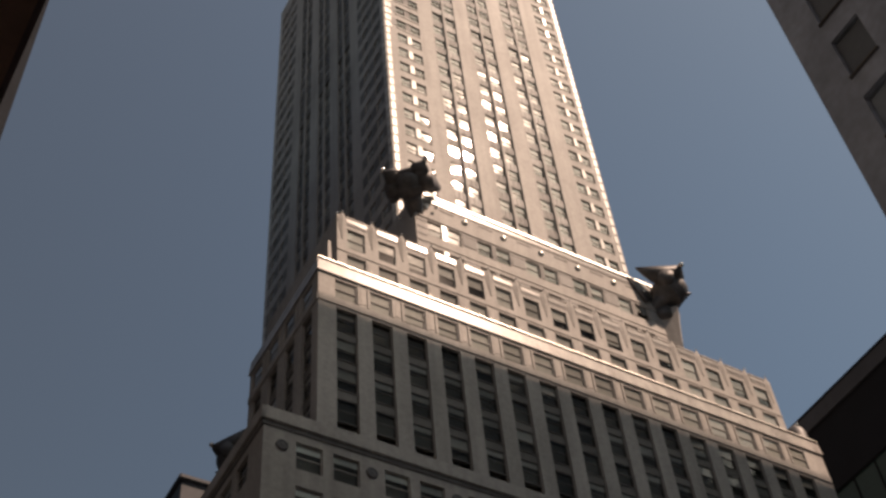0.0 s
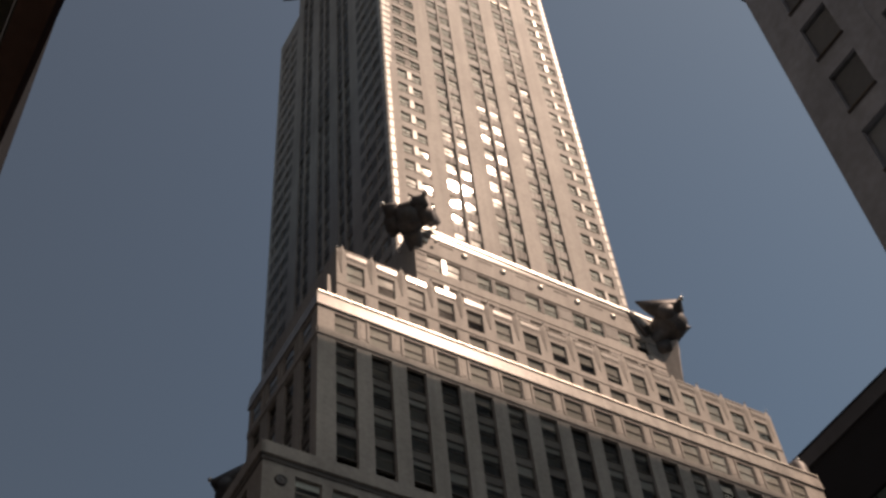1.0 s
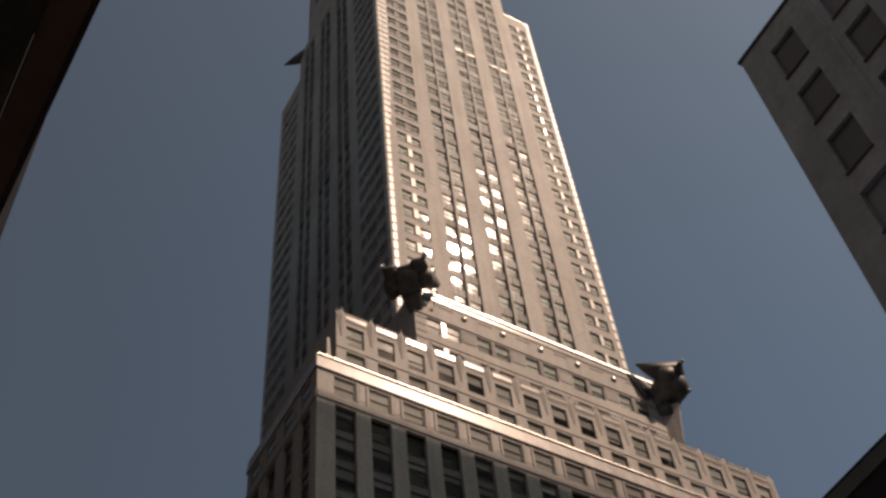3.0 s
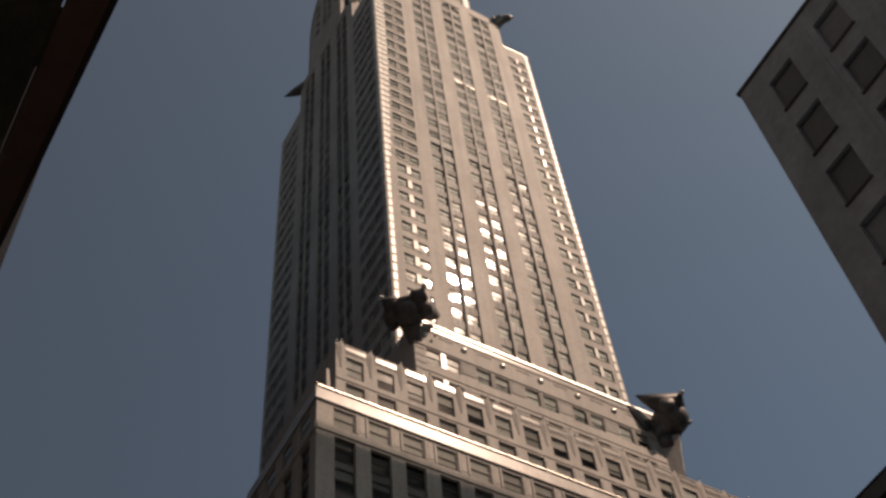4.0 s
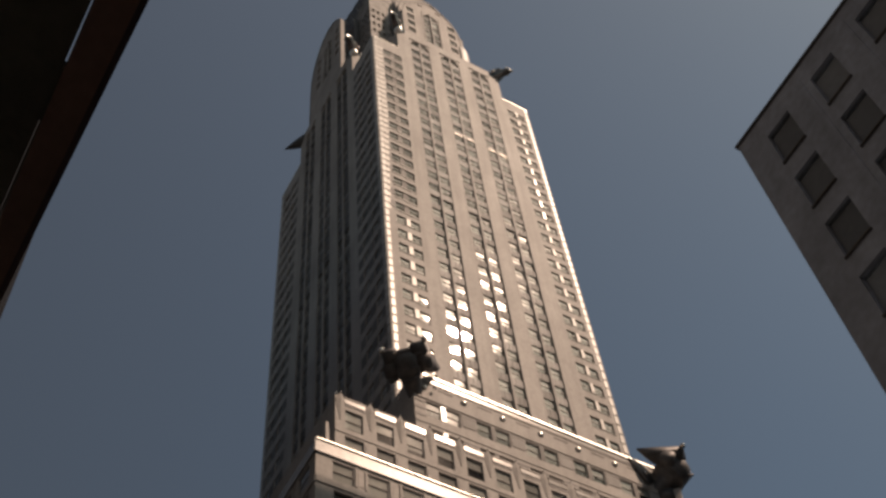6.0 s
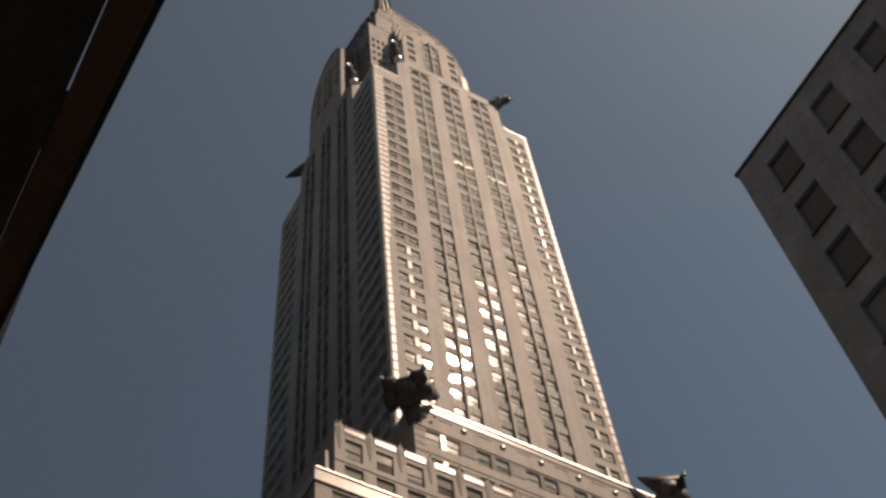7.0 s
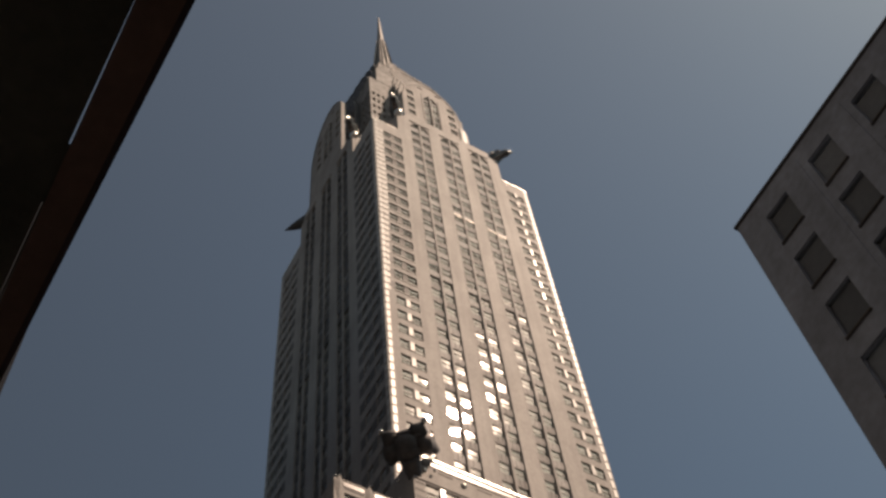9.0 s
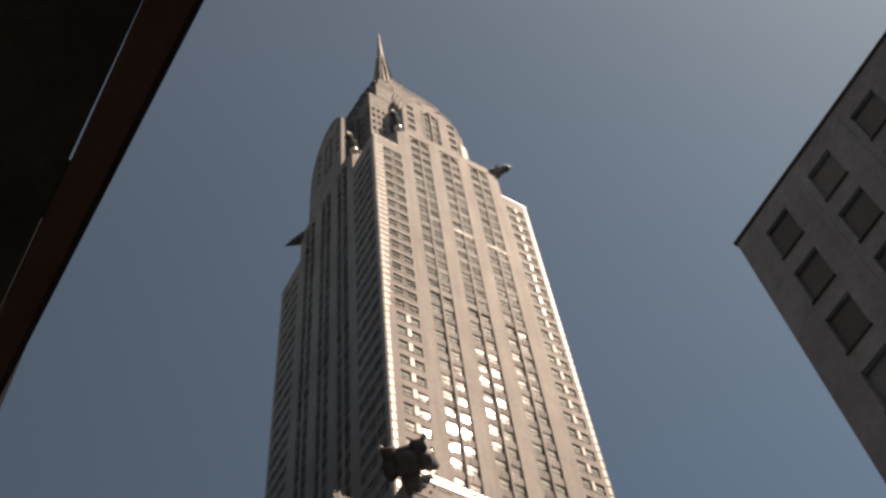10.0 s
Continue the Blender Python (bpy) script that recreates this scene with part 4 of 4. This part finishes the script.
for key, us, width in (("front", bays, B3[1] - B3[0]), ("left", lbays, B3[3] - B3[2])):
    wall, m = b3[key]
    for u in us:
        put_window(wall, m, u - 0.12, 77.25, 1.92, 2.2, 0.1, (4, 6, 6, 7), "dull")
        for j in range(4):
            z = 76.1 - 3.18 * j
            put_window(wall, m, u - 0.05, z - 2.25, 1.8, 2.25, 0.3, (1, 2, 4, 5, 11, 3) if u > 35 else (0, 0, 8, 9, 10, 10, 1), "brown")
            if j < 3:
                bar(wall, "spandrel", m, u - 0.95, u + 0.85, 0.22, 0.4, z - 3.18, z - 2.25, M_GREY)
                slope(wall, "sill", m, u - 0.95, u + 0.85, 0.14, z - 2.36, 0.3, z - 2.2, M_BRICK)
    for ua, ub in zip(us, us[1:]):
        c = (ua + ub) / 2 - 0.12
        bar(wall, "carved_panel", m, c - 0.24, c + 0.24, -0.03, 0.1, 77.5, 79.3, M_BRICK, 0.015)
        for sg in (-1, 1):
            bar(wall, "window_pier", m, c + sg * 0.44 - 0.1, c + sg * 0.44 + 0.1, -0.09, 0.1, 77.2, 79.6, M_BRICK, 0.02)
    bar(wall, "string_course", m, 0, width, -0.1, 0.1, 76.35, 77.15, M_BRICK, 0.04)
    slope(wall, "sloping_parapet", m, -0.1, width + 0.1, -0.16, 79.85, 0.02, 81.55, M_SLOPE)
    if key == "front":
        coping(wall, m, 0, width, -0.12, 81.42, 0.14)
bm = bmesh.new()
box(bm, B3[0] + 0.6, B3[1] - 0.02, B3[2] + 0.6, B3[3] - 0.02, 80.2, 81.3)
part("lower_block_roof", bm, [M_GREY], tower)

# a thin stone post and a rounded steel-capped one at the ends of the lower block's parapet
bm = bmesh.new()
for vert in box(bm, 29.3, 29.7, 59.9, 60.7, 81.2, 84.7):
    if vert.co.z > 84:
        vert.co.x, vert.co.y = 29.5 + (vert.co.x - 29.5) * 0.6, 60.3 + (vert.co.y - 60.3) * 0.6
part("corner_post", bm, [M_BRICK], tower)
bm = bmesh.new()
rings = [[bm.verts.new((80.35 + r * math.cos(a), 60.9 + r * math.sin(a), z)) for a in [math.pi / 8 * i for i in range(16)]] for r, z in ((1.0, 81.0), (1.0, 83.0), (0.86, 83.6), (0.5, 84.1), (0.2, 84.3))]
for r0, r1 in zip(rings, rings[1:]):
    for i in range(16):
        bm.faces.new((r0[i], r0[(i + 1) % 16], r1[(i + 1) % 16], r1[i])).smooth = True
bm.faces.new(rings[-1])
post = part("corner_post", bm, [M_CAP], tower, "dark rounded steel post")
knob = part("knob", STUD, None, post, "bright steel knob")
knob.matrix_basis = Matrix.Translation((80.5, 60.6, 84.35)) @ Matrix.Scale(1.2, 4)
for u, y in ((B2[0] + 0.12, B2[2] + 0.1),):
    tip = part("corner_stud", STUD, None, tower, "small bright steel tip")
    tip.matrix_basis = Matrix.Translation((u, y, 89.9)) @ Matrix.Scale(0.7, 4)

# base block with a cornice and round medallions
B0 = (24.2, 85.2, 59.3, 110.0)
holes = []
for i in range(18):
    u = 27.65 + 2.8 * (i % 2) + 6.75 * (i // 2) - B0[0]
    for zh in (60.55, 56.75, 53.0):
        holes.append((u - 1.0, u + 1.0, zh - 2.35, zh))
holes = [h for h in holes if h[1] < B0[1] - B0[0] - 0.3]
lh = [(B0[3] - B0[2] - h[1], B0[3] - B0[2] - h[0], h[2], h[3]) for h in holes if h[1] < 48]
b0 = walls("base_block", *B0, 0.0, 62.6, front=holes, left=lh)
for key, hs in (("front", holes), ("left", lh)):
    wall, m = b0[key]
    width = (B0[1] - B0[0]) if key == "front" else (B0[3] - B0[2])
    for a, b, za, zb in hs:
        put_window(wall, m, (a + b) / 2, za, b - a, zb - za, 0.22, (0, 8, 9, 10, 10))
    bar(wall, "cornice", m, -0.3, width + 0.3, -0.3, 0.1, 61.6, 62.8, M_BRICK, 0.06)
    # a dark bar paints the shade line under the cornice
    bar(wall, "cornice_shadow_course", m, -0.1, width + 0.1, -0.1, 0.1, 61.25, 61.6, M_GREY)


def medallion():
    """A dark round boss in a ring."""
    bm = bmesh.new()
    n = 20
    prof = ((0.5, 0.0), (0.5, -0.16), (0.4, -0.2), (0.34, -0.12), (0.2, -0.16), (0.0, -0.22))
    rings = [[bm.verts.new((r * math.cos(2 * math.pi * i / n), d, r * math.sin(2 * math.pi * i / n))) for i in range(n)] for r, d in prof]
    for r0, r1 in zip(rings, rings[1:]):
        for i in range(n):
            bm.faces.new((r0[i], r1[i], r1[(i + 1) % n], r0[(i + 1) % n])).smooth = True
    bmesh.ops.remove_doubles(bm, verts=list(bm.verts), dist=0.001)
    return to_mesh("medallion", bm, [M_DARKSTONE])


MED = medallion()
wall, m = b0["front"]
for i in range(9):
    ob = part("medallion", MED, None, wall, "dark round ornamental medallion")
    ob.matrix_basis = m @ Matrix.Translation((25.57 + 6.8 * i - B0[0], 0, 59.8)) @ Matrix.Scale(0.88, 4)

# ---- the grey building to the right ----
def grey_building():
    th = thing("office_building", "grey limestone office building with plain recessed windows", "building", at=(36, 0, 0))
    m = side((26.0, 13.49, 0), (1, 0, 0))
    holes = []
    for c in range(8):
        for r in range(11):
            u, zh = 2.07 + 2.88 * c, 47.85 - 3.6 * r
            holes.append((u - 0.68, u + 0.68, zh - 2.35, zh))
    bm = bmesh.new()
    pierced(bm, m, 0, 32, 0, 49.42, holes, 0.3)
    wall = part("front_wall", bm, [M_STONE], th)
    for a, b, za, zb in holes:
        w = part("window", window_mesh(b - a, zb - za, RNG.randrange(4), mats="plain"), None, wall)
        w.matrix_basis = m @ Matrix.Translation(((a + b) / 2, 0.15, za))
        # sill coloured dark to stand in for its shaded underside
        bar(wall, "sill", m, a - 0.04, b + 0.04, -0.1, 0.2, za - 0.1, za, M_GREY, 0.015)
    for c in range(8):
        u = 2.07 + 2.88 * (c + 0.5)
        bar(wall, "pilaster", m, u - 0.42, u + 0.42, -0.035, 0.1, 0, 48.7, M_STONE, 0.015)
    bar(wall, "parapet_coping", m, -0.1, 32.1, -0.1, 0.4, 49.3, 49.46, M_GREY, 0.02)
    for p in ([(26, 13.49, 0), (26, 13.49, 49.42), (46, 13.49, 49.42), (46, 13.49, 0)], [(46, 13.49, 0), (46, 13.49, 49.42), (46, -18.51, 49.42), (46, -18.51, 0)], [(46, -18.51, 0), (46, -18.51, 49.42), (26, -18.51, 49.42), (26, -18.51, 0)]):
        bm = bmesh.new()
        quad(bm, p)
        part("rear_wall", bm, [M_STONE], th)
    bm = bmesh.new()
    box(bm, 26.3, 45.9, -18.3, 13.3, 48.7, 49.0)
    part("roof", bm, [M_GREY], th)


grey_building()


def dark_building():
    th = thing("dark_building", "dark brown building in shade with green glass below", "building", at=(115, 65, 0))
    bm = bmesh.new()
    box(bm, 100, 130, 20, 110, 92.55, 104.45)
    bmesh.ops.bevel(bm, geom=list(bm.edges), offset=0.15, segments=1, affect="EDGES")
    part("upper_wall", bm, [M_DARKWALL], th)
    m = side((100.3, 109.7, 0), (1, 0, 0))
    bm = bmesh.new()
    box(bm, 99.75, 130.25, 19.75, 110.25, 102.05, 104.25)
    part("parapet", bm, [M_SLATE], th)
    bm = bmesh.new()
    box(bm, 100.3, 129.7, 20.3, 109.7, 0, 92.55)
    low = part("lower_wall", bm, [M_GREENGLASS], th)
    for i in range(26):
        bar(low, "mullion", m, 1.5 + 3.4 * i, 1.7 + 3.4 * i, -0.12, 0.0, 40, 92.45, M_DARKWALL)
    bm = bmesh.new()
    box(bm, 99.7, 130.3, 19.7, 110.3, 104.25, 104.65)
    part("coping", bm, [M_DARKWALL], th)


dark_building()


def shade_building():
    """The tall block behind the camera whose shadow lies on the lower floors."""
    th = thing("tall_building", "tall grey stone building behind the street corner", "building", at=(98, -15, 0))
    bm = bmesh.new()
    box(bm, 65, 132, -30, 0, 0, 178.1)
    part("wall", bm, [M_STONE], th)
    bm = bmesh.new()
    box(bm, 64.7, 132.3, -30.3, 0.3, 177.5, 178.2)
    part("coping", bm, [M_STONE], th)


shade_building()


def far_building():
    """A distant stone building beyond the base block."""
    th = thing("distant_building", "distant dark stone building with a projecting roof cornice", "building", at=(62, 160, 0))
    bm = bmesh.new()
    box(bm, 48.2, 78, 150.6, 175, 0, 135.8)
    part("wall", bm, [M_SLATE], th)
    bm = bmesh.new()
    box(bm, 47.6, 78.6, 150, 175.6, 135.8, 136.8)
    bmesh.ops.bevel(bm, geom=list(bm.edges), offset=0.2, segments=2, affect="EDGES")
    part("cornice", bm, [M_SLATE], th)


far_building()


def street_wall(name, label, x0, x1, y0, y1, z1, mat, end_mat=None):
    """A plain building, added mostly unseen to close the street and block sky light."""
    th = thing(name, label, "building", at=((x0 + x1) / 2, (y0 + y1) / 2, 0))
    bm = bmesh.new()
    box(bm, x0, x1, y0, y1, 0, z1)
    part("wall", bm, [mat], th)
    # slab over the street end whose colour carries painted shade
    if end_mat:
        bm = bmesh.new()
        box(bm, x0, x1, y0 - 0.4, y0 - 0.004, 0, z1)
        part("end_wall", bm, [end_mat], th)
    bm = bmesh.new()
    box(bm, x0 - 0.3, x1 + 0.3, y0 - 0.3, y1 + 0.3, z1, z1 + 0.6)
    part("coping", bm, [mat], th)


street_wall("corner_building", "unseen dark stone building added behind the canopy", -50, -3.6, -30, 48, 150.0, M_DARKSTONE)
street_wall("side_building", "dark stone building across the side street", -55, 2.62, 66, 260, 137.4, M_BLUESTONE, M_SHADED_END)
street_wall("rear_building", "unseen dark stone building added behind the camera", -30, 55, -80, -30, 72.0, M_DARKSTONE)


def canopy():
    th = thing("canopy", "dark brown steel canopy with black soffit, fixed to a wall", "canopy", at=(-1.5, 0, 0))
    bm = bmesh.new()
    box(bm, -3.6, -3.2, -6, 8, 0.1, 7.5)
    part("wall", bm, [M_BROWN], th)
    # the fascia narrows along the street; its outer edge carries a thin dark lip
    inner = lambda y: -0.0444 + 0.0096 * y
    outer = lambda y: 0.164 - 0.022 * y

    def strip(left, right, z0, z1):
        shape = bmesh.new()
        rows = [[shape.verts.new((x, y, z)) for x, z in ((left(y), z0), (right(y), z0), (right(y), z1), (left(y), z1))] for y in (-6.5, 4.5)]
        shape.faces.new(rows[0][::-1])
        shape.faces.new(rows[1])
        for i in range(4):
            j = (i + 1) % 4
            shape.faces.new((rows[0][i], rows[0][j], rows[1][j], rows[1][i]))
        bmesh.ops.recalc_face_normals(shape, faces=list(shape.faces))
        return shape

    part("fascia", strip(inner, lambda y: outer(y) - 0.024, 5.6, 5.75), [M_BROWN], th)
    bm = strip(lambda y: outer(y) - 0.024, outer, 5.596, 5.755)
    bmesh.ops.bevel(bm, geom=list(bm.edges), offset=0.006, segments=2, affect="EDGES")
    part("edge_lip", bm, [M_LIP], th)
    # the soffit stops short of the fascia and leaves a narrow slot of daylight
    bm = bmesh.new()
    box(bm, -3.2, -0.0335, -6.5, 9.5, 5.62, 5.68)
    part("soffit", bm, [M_SOFFIT], th)
    # a splice plate closes the slot, past it only a thin gap is left
    for x0, x1, y0, y1 in ((-0.0335, -0.0236, 1.95, 2.165), (-0.0295, -0.0215, 2.165, 9.5)):
        bm = bmesh.new()
        box(bm, x0, x1, y0, y1, 5.621, 5.679)
        part("splice_plate", bm, [M_SOFFIT], th)
    for y in (-2.5, 1.0):
        bm = bmesh.new()
        box(bm, -0.3, 0.05, y, y + 0.12, 5.68, 5.86)
        part("bracket", bm, [M_SOFFIT], th)


canopy()
